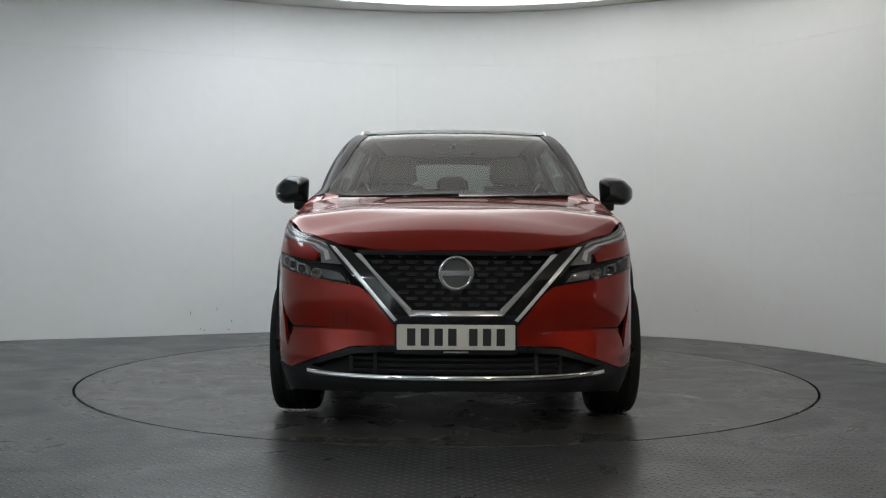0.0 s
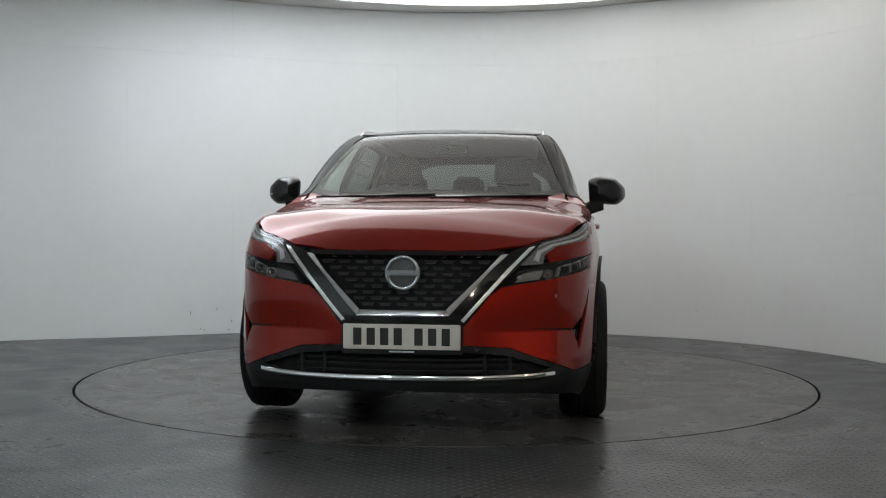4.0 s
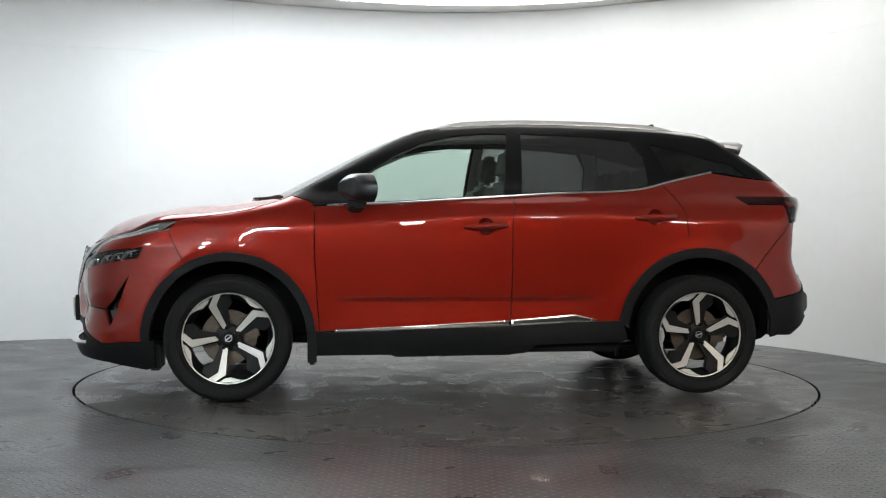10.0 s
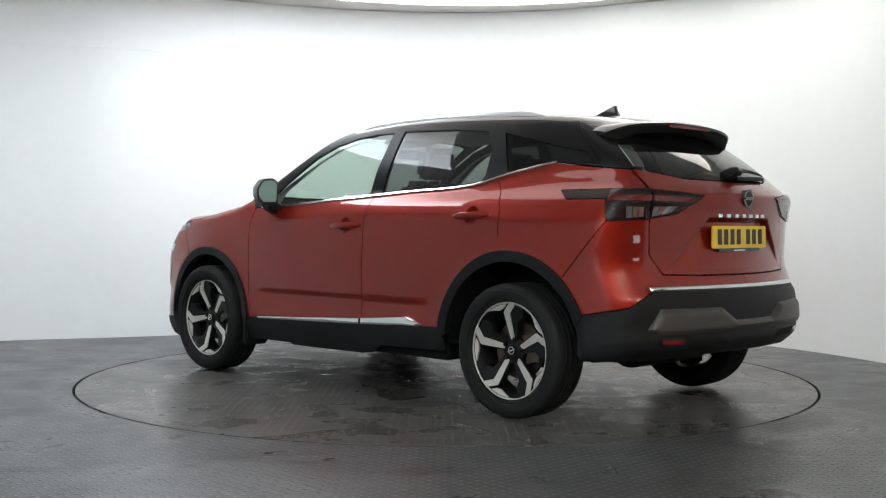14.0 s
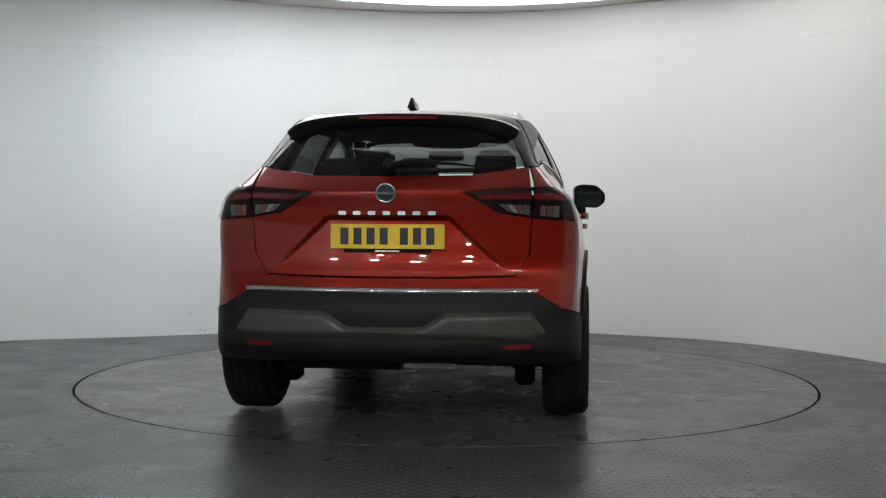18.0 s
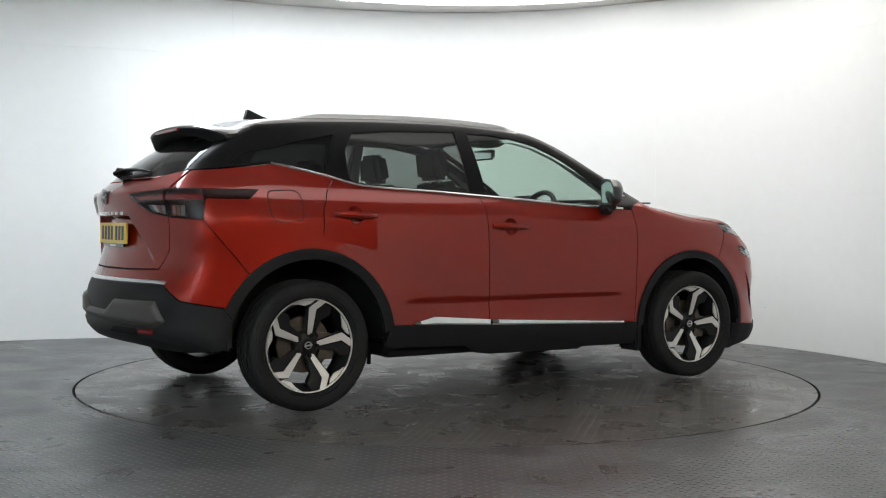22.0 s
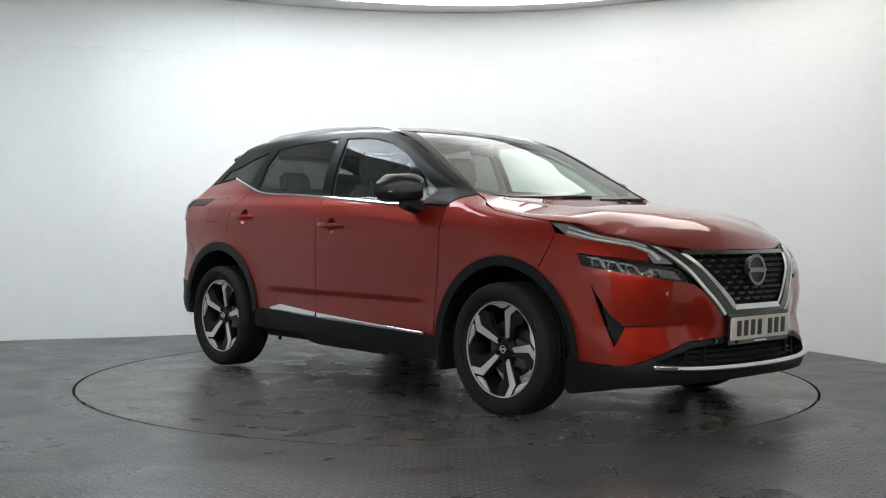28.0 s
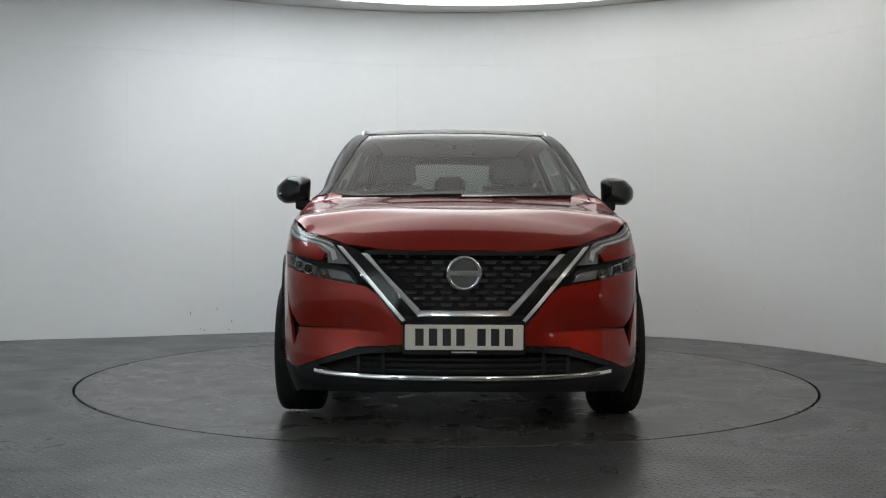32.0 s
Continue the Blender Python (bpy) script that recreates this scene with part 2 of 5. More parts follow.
def side(x, z):
    r = np.hypot(x - np.where(x > 0, AXLE_F, AXLE_R), z - HUB_Z)
    flare = 0.008 * np.exp(-((r - 0.487) / 0.06) ** 2) * step(0.15, 0.35, z)
    door = step(0.8, 0.6, np.abs(x))
    crease = 0.010 * np.clip((z - 0.42) / 0.12, 0, 1) * step(0.575, 0.540, z) * door
    over = z - shoulder(x)
    fold = 0.012 * step(0.8, 1.1, z) + shoulder_lean(x) * 0.5 * (over + np.sqrt(over * over + 0.0004))
    b = step(1.07, 1.18, z)
    return plan(x) - fold * (1 - b) - section(z) * np.maximum(b, step(0.5, 0.3, z)) - taper(x) * np.where(x < 0, step(1.08, 1.3, z), step(0.95, 1.2, z)) + flare - crease + 0.02 * step(0.8, 0.95, z) * step(-1.7, -2.0, x)


def lower_top(x, y):
    a = np.abs(y)
    crest = a - (0.615 - 0.20 * (x - 1.1))
    return bonnet_line(x) - bonnet_drop(x) * a * a + 0.014 * np.exp(-np.sqrt(crest * crest + 0.0009) / 0.15) * step(2.0, 1.35, x)


def body(x, y, z):
    """Below zero inside the car."""
    a = np.sqrt(y * y + 1e-6)
    low = 0.038 * step(0.30, 0.48, a) * np.clip((0.74 - z) / 0.235, 0, 1) * np.clip((z - 0.37) / 0.125, 0, 1)
    front = x - (nose(z) - (0.335 - 0.03 * step(0.82, 0.62, z)) * a * a - low)
    rise = np.clip((z - 0.765) / 0.235, 0, 1)
    pocket = 0.045 * rise * step(1.012, 0.994, z) * step(0.014, -0.014, a - (0.53 - 0.25 * rise))
    back = tail(z) + 0.285 * a * a + pocket - x
    flank = (a - side(x, z)) * 0.95
    cabin = smax((x - (screen(z) - 0.20 * a * a)) * 0.45, z - (roof_line(x) - 0.09 * a * a), 0.04)
    top = smin((z - lower_top(x, a)), cabin, 0.015)
    g = smax(front, flank, 0.16)
    g = smax(g, back, 0.08 + 0.05 * step(0.8, 0.5, z))
    return smax(g, top, 0.045)


def reach(o, d, far=3.0, steps=44):
    """How far along each ray from o (inside the car) the surface lies."""
    lo, hi = np.zeros(len(o)), np.full(len(o), far)
    for _ in range(steps):
        m = (lo + hi) / 2
        q = o + d * m[:, None]
        inside = body(q[:, 0], q[:, 1], q[:, 2]) < 0
        lo, hi = np.where(inside, m, lo), np.where(inside, hi, m)
    return o + d * ((lo + hi) / 2)[:, None]


U_END = 1.33 + 0.9 * math.pi / 2


def around(u, v):
    """Horizontal rays round the car: u runs along the flank and turns round both ends, v is the height."""
    u, v = np.asarray(u, float), np.asarray(v, float)
    spine = np.clip(u, -1.33, 1.33)
    ang = (u - spine) / 0.9
    o = np.stack([spine, np.zeros_like(u), v], 1)
    return reach(o, np.stack([np.sin(ang), np.cos(ang), np.zeros_like(u)], 1))


def ahead(y, z):
    y, z = np.asarray(y, float), np.asarray(z, float)
    back = np.where(z > 1.12, -0.4, 1.2)
    return reach(np.stack([back, y, z], 1), np.tile([1.0, 0, 0], (len(y), 1)))


def behind(y, z):
    y, z = np.asarray(y, float), np.asarray(z, float)
    return reach(np.stack([np.full_like(y, -1.0), y, z], 1), np.tile([-1.0, 0, 0], (len(y), 1)))


def above(x, y):
    x, y = np.asarray(x, float), np.asarray(y, float)
    return reach(np.stack([x, y, np.full_like(x, 0.7)], 1), np.tile([0, 0, 1.0], (len(x), 1)))


def flank_u(x, y):
    """The u of around() for a place in plan."""
    if abs(x) <= 1.33:
        return x
    e = math.copysign(1, x)
    return e * (1.33 + 0.9 * math.atan2(abs(x) - 1.33, y))


def normal_at(p, e=0.002):
    n = []
    for k in range(3):
        d = np.zeros(3)
        d[k] = e
        a, b = p + d, p - d
        n.append(body(a[:, 0], a[:, 1], a[:, 2]) - body(b[:, 0], b[:, 1], b[:, 2]))
    n = np.stack(n, 1)
    return n / np.maximum(np.linalg.norm(n, axis=1), 1e-9)[:, None]


# ---- mesh helpers ----
from mathutils.geometry import delaunay_2d_cdt


def obj(name, verts, faces, material, parent=None, label="", smooth=True, sharp=35):
    me = bpy.data.meshes.new(name)
    me.from_pydata([tuple(v) for v in verts], [], [tuple(f) for f in faces])
    me.validate()
    me.materials.append(material)
    if smooth:
        me.polygons.foreach_set("use_smooth", [True] * len(me.polygons))
        me.set_sharp_from_angle(angle=radians(sharp))
    ob = new(name, me)
    ob.parent = parent
    if label:
        ob["label"] = label
    return ob


def part(name, bm, material, parent=None, label="", smooth=True, sharp=35):
    """Links a bmesh as one mesh object under a thing or a part."""
    me = bpy.data.meshes.new(name)
    bmesh.ops.recalc_face_normals(bm, faces=bm.faces)
    bm.to_mesh(me)
    bm.free()
    me.materials.append(material)
    if smooth:
        me.polygons.foreach_set("use_smooth", [True] * len(me.polygons))
        me.set_sharp_from_angle(angle=radians(sharp))
    ob = new(name, me)
    ob.parent = parent
    if label:
        ob["label"] = label
    return ob


def inside(poly, q):
    """Which of the points q lie in the polygon."""
    res = np.zeros(len(q), bool)
    n = len(poly)
    for i in range(n):
        (x0, y0), (x1, y1) = poly[i], poly[(i + 1) % n]
        if y0 == y1:
            continue
        hit = (y0 > q[:, 1]) != (y1 > q[:, 1])
        res ^= hit & (q[:, 0] < (x1 - x0) * (q[:, 1] - y0) / (y1 - y0) + x0)
    return res


def edge_distance(poly, q):
    d = np.full(len(q), 9.0)
    for i in range(len(poly)):
        a, b = poly[i], poly[(i + 1) % len(poly)]
        ab = b - a
        t = np.clip(((q - a) @ ab) / max(ab @ ab, 1e-12), 0, 1)
        d = np.minimum(d, np.linalg.norm(q - a - t[:, None] * ab, axis=1))
    return d


def dense(poly, size):
    out = []
    for i in range(len(poly)):
        a, b = np.array(poly[i], float), np.array(poly[(i + 1) % len(poly)], float)
        n = max(1, int(np.ceil(np.linalg.norm(b - a) / size)))
        out += [a + (b - a) * j / n for j in range(n)]
    return np.array(out)


def rounded(poly, r, n=5):
    """The polygon with its corners rounded by about r."""
    out = []
    m = len(poly)
    for i in range(m):
        a, b, c = (np.array(poly[(i + k) % m], float) for k in (-1, 0, 1))
        la, lc = np.linalg.norm(a - b), np.linalg.norm(c - b)
        p, q = b + (a - b) * min(r / la, 0.45), b + (c - b) * min(r / lc, 0.45)
        for k in range(n + 1):
            t = k / n
            out.append((1 - t) ** 2 * p + 2 * t * (1 - t) * b + t * t * q)
    return out


def inset(poly, d):
    """The polygon pulled in by d."""
    p = np.array(poly, float)
    area = 0.5 * np.sum(p[:, 0] * np.roll(p[:, 1], -1) - np.roll(p[:, 0], -1) * p[:, 1])
    e = np.roll(p, -1, 0) - p
    n = np.stack([-e[:, 1], e[:, 0]], 1) * np.sign(area)
    n /= np.maximum(np.linalg.norm(n, axis=1), 1e-9)[:, None]
    m = n + np.roll(n, 1, 0)
    m /= np.maximum(np.einsum("ij,ij->i", m, m), 0.5)[:, None] / 2
    return p + m * d


def sheet(outline, holes=(), size=0.025):
    """A flat triangle mesh of an outline with holes, with even triangles."""
    rings = [dense(outline, size)] + [dense(h, size) for h in holes]
    pts = np.concatenate(rings)
    edges, k = [], 0
    for r in rings:
        edges += [(k + i, k + (i + 1) % len(r)) for i in range(len(r))]
        k += len(r)
    lo, hi = rings[0].min(0), rings[0].max(0)
    rows = np.arange(lo[1], hi[1], size * 0.866)
    grid = np.array([(x + (j % 2) * size / 2, y) for j, y in enumerate(rows) for x in np.arange(lo[0], hi[0], size)])
    if len(grid):
        ok = inside(rings[0], grid) & (edge_distance(rings[0], grid) > 0.45 * size)
        for h in rings[1:]:
            ok &= ~inside(h, grid) & (edge_distance(h, grid) > 0.45 * size)
        pts = np.concatenate([pts, grid[ok]])
    v, _, f, *_ = delaunay_2d_cdt([Vector(p) for p in pts], edges, [], 0, 1e-7)
    v = np.array([tuple(p) for p in v])
    f = np.array([t for t in f if len(t) == 3])
    c = v[f].mean(1)
    ok = inside(rings[0], c)
    for h in rings[1:]:
        ok &= ~inside(h, c)
    return v, f[ok]


def panel(name, outline, family, material, parent, label="", holes=(), size=0.025, gap=0.0, lift=0.0, depth=0.014, crown=0.0, crown_w=0.012, mirror=False):
    """A skin panel on the car's body: its outline is drawn in the ray family's plane, raised by lift, with an edge turned in by depth."""
    if gap:
        outline = inset(outline, gap)
    v, f = sheet(outline, holes, size)
    p = family(v[:, 0], v[:, 1])
    n = normal_at(p)
    if crown:
        d = np.minimum(edge_distance(np.array(outline, float), v) / crown_w, 1.0)
        p = p + n * (lift + crown * (1 - (1 - d) ** 2))[:, None]
    else:
        p = p + n * lift
    e1, e2 = p[f[:, 1]] - p[f[:, 0]], p[f[:, 2]] - p[f[:, 0]]
    flip = np.einsum("ij,ij->i", np.cross(e1, e2), n[f[:, 0]]) < 0
    f = np.where(flip[:, None], f[:, ::-1], f)
    verts, faces, normals = [tuple(q) for q in p], [tuple(t) for t in f], [tuple(q) for q in normal_at(p - n * lift, 0.004)]
    if depth:
        count = {(t[i], t[(i + 1) % 3]) for t in faces for i in range(3)}
        rim = [e for e in count if (e[1], e[0]) not in count]
        out = {}
        for i, j in rim:
            for k in (i, j):
                out[k] = out.get(k, 0) + np.cross(p[j] - p[i], n[k])
        top = {}
        for k in out:
            top[k] = len(verts)
            side_n = tuple(out[k] / max(np.linalg.norm(out[k]), 1e-9))
            verts += [tuple(p[k]), tuple(p[k] - n[k] * depth)]
            normals += [side_n, side_n]
        faces += [(top[j], top[i], top[i] + 1, top[j] + 1) for i, j in rim]
    if mirror:
        verts = [(a, -b, c) for a, b, c in verts]
        normals = [(a, -b, c) for a, b, c in normals]
        faces = [t[::-1] for t in faces]
    ob = obj(name, verts, faces, material, parent, label, sharp=30)
    if not crown and len(ob.data.vertices) == len(normals):
        ob.data.normals_split_custom_set_from_vertices(normals)
    return ob


def along(line, n):
    """n points spaced evenly along a polyline."""
    p = np.array(line, float)
    s = np.concatenate([[0], np.cumsum(np.linalg.norm(np.diff(p, axis=0), axis=1))])
    q = np.linspace(0, s[-1], n)
    return np.stack([np.interp(q, s, p[:, 0]), np.interp(q, s, p[:, 1])], 1)


def strip_part(name, upper, lower, family, material, parent, lift=0.006, crown=0.008, n=48, rows=8, mirror=False, label="", dip=(0.0, 0.0)):
    """A domed trim strip between two edge lines, each edge sunk by its dip."""
    a, b = along(upper, n), along(lower, n)
    t = np.linspace(0, 1, rows + 1)
    uv = (a[:, None] * (1 - t[None, :, None]) + b[:, None] * t[None, :, None]).reshape(-1, 2)
    p = family(uv[:, 0], uv[:, 1])
    nn = normal_at(p)
    dome = np.tile(np.maximum(0, 1 - (2 * t - 1) ** 6), n)
    ends = np.minimum(np.arange(n), np.arange(n)[::-1]) / 3.0
    end = np.repeat(np.minimum(1, 0.15 + ends) ** 0.5, rows + 1)
    p = p - nn * np.tile(dip[0] + (dip[1] - dip[0]) * t, n)[:, None]
    p = p + nn * (lift * end * (dome > 0) - 0.004 * (dome == 0) + crown * dome * end)[:, None]
    w = rows + 1
    faces = [(i * w + j, i * w + j + 1, (i + 1) * w + j + 1, (i + 1) * w + j) for i in range(n - 1) for j in range(rows)]
    faces += [tuple(range(rows, -1, -1)), tuple((n - 1) * w + j for j in range(w))]
    f0 = faces[0]
    if np.dot(np.cross(p[f0[1]] - p[f0[0]], p[f0[2]] - p[f0[0]]), nn[0]) < 0:
        faces = [f[::-1] for f in faces]
    if mirror:
        p = p * np.array([1, -1, 1])
        faces = [f[::-1] for f in faces]
    return obj(name, [tuple(q) for q in p], faces, material, parent, label, sharp=60)


def strip_pair(name, upper, lower, family, material, parent, **kw):
    return [strip_part(name, upper, lower, family, material, parent, mirror=m, **kw) for m in (False, True)]


def pair(name, outline, family, material, parent, **kw):
    """The same panel on both flanks."""
    return [panel(name, outline, family, material, parent, mirror=m, **kw) for m in (False, True)]


def lathe(profile, n=48, axis="y"):
    """A bmesh turned about an axis from (radius, along) pairs."""
    bm = bmesh.new()
    rings = []
    for k in range(n):
        a = 2 * math.pi * k / n
        rings.append([bm.verts.new((r * math.cos(a), h, r * math.sin(a)) if axis == "y" else (r * math.cos(a), r * math.sin(a), h)) for r, h in profile])
    for k in range(n):
        a, b = rings[k], rings[(k + 1) % n]
        for i in range(len(profile) - 1):
            bm.faces.new((a[i], a[i + 1], b[i + 1], b[i]))
    bmesh.ops.remove_doubles(bm, verts=bm.verts, dist=1e-5)
    return bm


def box(bm, lo, hi, bevel=0.0):
    m = Matrix.Translation([(a + b) / 2 for a, b in zip(lo, hi)]) @ Matrix.Diagonal([b - a for a, b in zip(lo, hi)] + [1])
    r = bmesh.ops.create_cube(bm, size=1, matrix=m)
    if bevel:
        es = list({e for v in r["verts"] for e in v.link_edges})
        bmesh.ops.bevel(bm, geom=es, offset=bevel, segments=2, affect="EDGES")
    return bm


def prism(bm, outline, d, m=Matrix()):
    """Adds a flat outline in x-z, thickened by d along y, posed by m."""
    a = [bm.verts.new(m @ Vector((p[0], 0, p[1]))) for p in outline]
    b = [bm.verts.new(m @ Vector((p[0], d, p[1]))) for p in outline]
    n = len(a)
    bm.faces.new(a)
    bm.faces.new(b[::-1])
    for i in range(n):
        bm.faces.new((a[i], b[i], b[(i + 1) % n], a[(i + 1) % n]))
    return bm


def loft(rings, closed=True):
    bm = bmesh.new()
    vs = [[bm.verts.new(p) for p in r] for r in rings]
    n = len(rings[0])
    for a, b in zip(vs, vs[1:]):
        for j in range(n if closed else n - 1):
            bm.faces.new((a[j], a[(j + 1) % n], b[(j + 1) % n], b[j]))
    if closed:
        bm.faces.new(vs[0][::-1])
        bm.faces.new(vs[-1])
    return bm


def tube(points, r, n=8, flat=1.0):
    rings = []
    pts = [Vector(p) for p in points]
    for i, p in enumerate(pts):
        d = (pts[min(i + 1, len(pts) - 1)] - pts[max(i - 1, 0)]).normalized()
        u = d.cross(Vector((0, 0, 1)) if abs(d.z) < 0.9 else Vector((1, 0, 0))).normalized()
        v = d.cross(u)
        rr = r[i] if isinstance(r, (list, tuple)) else r
        rings.append([tuple(p + u * rr * math.cos(2 * math.pi * k / n) + v * rr * flat * math.sin(2 * math.pi * k / n)) for k in range(n)])
    return loft(rings)


# ---- the studio ----
def wall_line():
    pts = [(-3.1, -9.0), (-3.9, -8.5), (-4.7, -7.7), (-5.6, -6.3), (-6.15, -4.5), (-6.3, -2.5), (-5.95, -0.6), (-5.0, 1.0), (-3.65, 1.94), (-2.82, 2.27), (-1.94, 2.66), (-1.0, 3.02), (0.0, 3.18), (0.9, 3.05),
           (1.69, 2.66), (2.22, 2.33), (2.74, 1.69), (3.13, 0.78), (3.5, -0.5), (3.83, -2.2), (4.02, -3.2), (4.12, -3.8)]
    t = np.arange(len(pts))
    fx, fy = spline(*[(i, p[0]) for i, p in enumerate(pts)]), spline(*[(i, p[1]) for i, p in enumerate(pts)])
    q = np.linspace(0, len(pts) - 1, 240)
    xy = np.stack([fx(q), fy(q)], 1)
    s = np.concatenate([[0], np.cumsum(np.linalg.norm(np.diff(xy, axis=0), axis=1))])
    return s, xy, float(np.interp(1.0, q, s))


WALL_S, WALL_XY, WALL_TURN = wall_line()
CEIL_Z = 2.93


def wall_at(s):
    x, y = np.interp(s, WALL_S, WALL_XY[:, 0]), np.interp(s, WALL_S, WALL_XY[:, 1])
    e = 0.05
    tx = np.interp(s + e, WALL_S, WALL_XY[:, 0]) - np.interp(s - e, WALL_S, WALL_XY[:, 0])
    ty = np.interp(s + e, WALL_S, WALL_XY[:, 1]) - np.interp(s - e, WALL_S, WALL_XY[:, 1])
    n = math.hypot(tx, ty)
    return x, y, ty / n, -tx / n          # place and inward normal


wall_curved = tagged(new("wall_curved"), "curved white studio wall of butted flat panels", "wall", kind="structure")
PANEL_W = 2.405
first = WALL_TURN - 2.765
s_total = WALL_S[-1]
for row, (z0, z1) in enumerate([(0.0, 1.22), (1.22, 2.44), (2.44, CEIL_Z - 0.004)]):
    a = first - (0.9 if row % 2 else 0.0)
    while a < s_total:
        b = a + PANEL_W
        lo, hi = max(a, 0.0) + 0.0005, min(b, s_total) - 0.0005
        if hi - lo > 0.05:
            n = max(2, int((hi - lo) / 0.12))
            vs, fs = [], []
            for k in range(n + 1):
                x, y, nx, ny = wall_at(lo + (hi - lo) * k / n)
                for (d, z) in ((0, z0 + 0.0005), (0, z1 - 0.0005), (-0.012, z1 - 0.0005), (-0.012, z0 + 0.0005)):
                    vs.append((x + nx * d, y + ny * d, z))
            for k in range(n):
                for j in range(4):
                    fs.append((4 * k + j, 4 * k + (j + 1) % 4, 4 * k + 4 + (j + 1) % 4, 4 * k + 4 + j))
            fs += [(0, 1, 2, 3), (4 * n + 3, 4 * n + 2, 4 * n + 1, 4 * n)]
            ob = obj("wall_panel", vs, fs, WALL_WHITE, wall_curved, sharp=40)
        a = b
# backing behind the panels
vs, fs = [], []
for k in range(121):
    x, y, nx, ny = wall_at(s_total * k / 120)
    for d, z in ((-0.014, 0), (-0.014, 2.89), (-0.12, 2.89), (-0.12, 0)):
        vs.append((x + nx * d, y + ny * d, z))
for k in range(120):
    for j in range(4):
        fs.append((4 * k + j, 4 * k + (j + 1) % 4, 4 * k + 4 + (j + 1) % 4, 4 * k + 4 + j))
obj("wall_backing", vs, fs, WALL_WHITE, wall_curved)

# scuffs low on the wall, where wheels and trolleys have rubbed it
SCUFF = mat("grey_scuff", (0.36, 0.34, 0.32), rough=0.8, noise_scale=40, noise_amount=0.25)
scuff_rng = random.Random(4)
SCUFFS = [(WALL_TURN + a, z, w, h) for a, z, w, h in ((13.705, 0.195, 0.011, 0.055), (13.936, 0.228, 0.010, 0.045), (14.066, 0.112, 0.014, 0.03), (13.793, 0.05, 0.022, 0.012),
                                                      (13.827, 0.037, 0.026, 0.010), (14.04, 0.035, 0.035, 0.012), (19.02, 0.31, 0.014, 0.012), (18.36, 0.24, 0.01, 0.02), (15.46, 0.17, 0.02, 0.01))]
for s0, z0, w, h in SCUFFS:
    n = 9
    vs = []
    for k in range(n):
        a = 2 * math.pi * k / n
        f = scuff_rng.uniform(0.45, 1.0)
        x, y, nx, ny = wall_at(s0 + 0.5 * w * f * math.cos(a))
        vs.append((x + nx * 0.003, y + ny * 0.003, z0 + 0.5 * h * f * math.sin(a)))
    obj("scuff", vs, [tuple(range(n))], SCUFF, wall_curved, "grey scuff mark", smooth=False)

wall_rear = tagged(part("wall_rear", box(bmesh.new(), (-9, -10.2, 0), (9, -10.0, 4.0)), BACK_DARK), "dark wall of the unlit room behind the camera", "wall", kind="structure")
tagged(part("wall_left", box(bmesh.new(), (-3.37, -10.0, 0), (-3.17, -8.98, 4.0)), BACK_DARK), "dark wall of the unlit room", "wall", kind="structure")
bm = bmesh.new()
for lo, hi in (((4.7, -10.0, 0), (4.9, -4.62, 4.0)), ((4.7, -4.27, 0), (4.9, -3.7, 4.0)), ((4.7, -4.62, 0), (4.9, -4.27, 0.55)), ((4.7, -4.62, 0.85), (4.9, -4.27, 4.0)), ((4.14, -3.95, 0), (4.7, -3.82, 4.0))):
    box(bm, lo, hi)
tagged(part("wall_right", bm, BACK_DARK, smooth=False), "dark wall of the unlit room with a small window", "wall", kind="structure")
# Unseen bright patch known from its reflection in the paint; the window form is assumed.
window = tagged(new("window_1"), "small bright frosted window low in the dark wall", "window", kind="structure")
part("pane", box(bmesh.new(), (4.80, -4.60, 0.57), (4.81, -4.29, 0.83)), mat("frosted_daylight_pane", (0.8, 0.8, 0.8), rough=0.6, emission=(0.86, 0.95, 1.0), strength=3.0), window, smooth=False)
for lo, hi in (((4.78, -4.62, 0.55), (4.83, -4.60, 0.85)), ((4.78, -4.29, 0.55), (4.83, -4.27, 0.85)), ((4.78, -4.60, 0.55), (4.83, -4.29, 0.57)), ((4.78, -4.60, 0.83), (4.83, -4.29, 0.85))):
    part("window_frame", box(bmesh.new(), lo, hi), CEILING, window, smooth=False)

TABLE_R = 2.261


def disc(r0, r1, z, n=160, rings=1, cx=0.0, cy=0.0):
    bm = bmesh.new()
    prev = None
    for k in range(rings + 1):
        r = r0 + (r1 - r0) * k / rings
        ring = [bm.verts.new((cx + r * math.cos(2 * math.pi * i / n), cy + r * math.sin(2 * math.pi * i / n), z)) for i in range(n)]
        if prev:
            for i in range(n):
                bm.faces.new((prev[i], ring[i], ring[(i + 1) % n], prev[(i + 1) % n]))
        prev = ring
    return bm


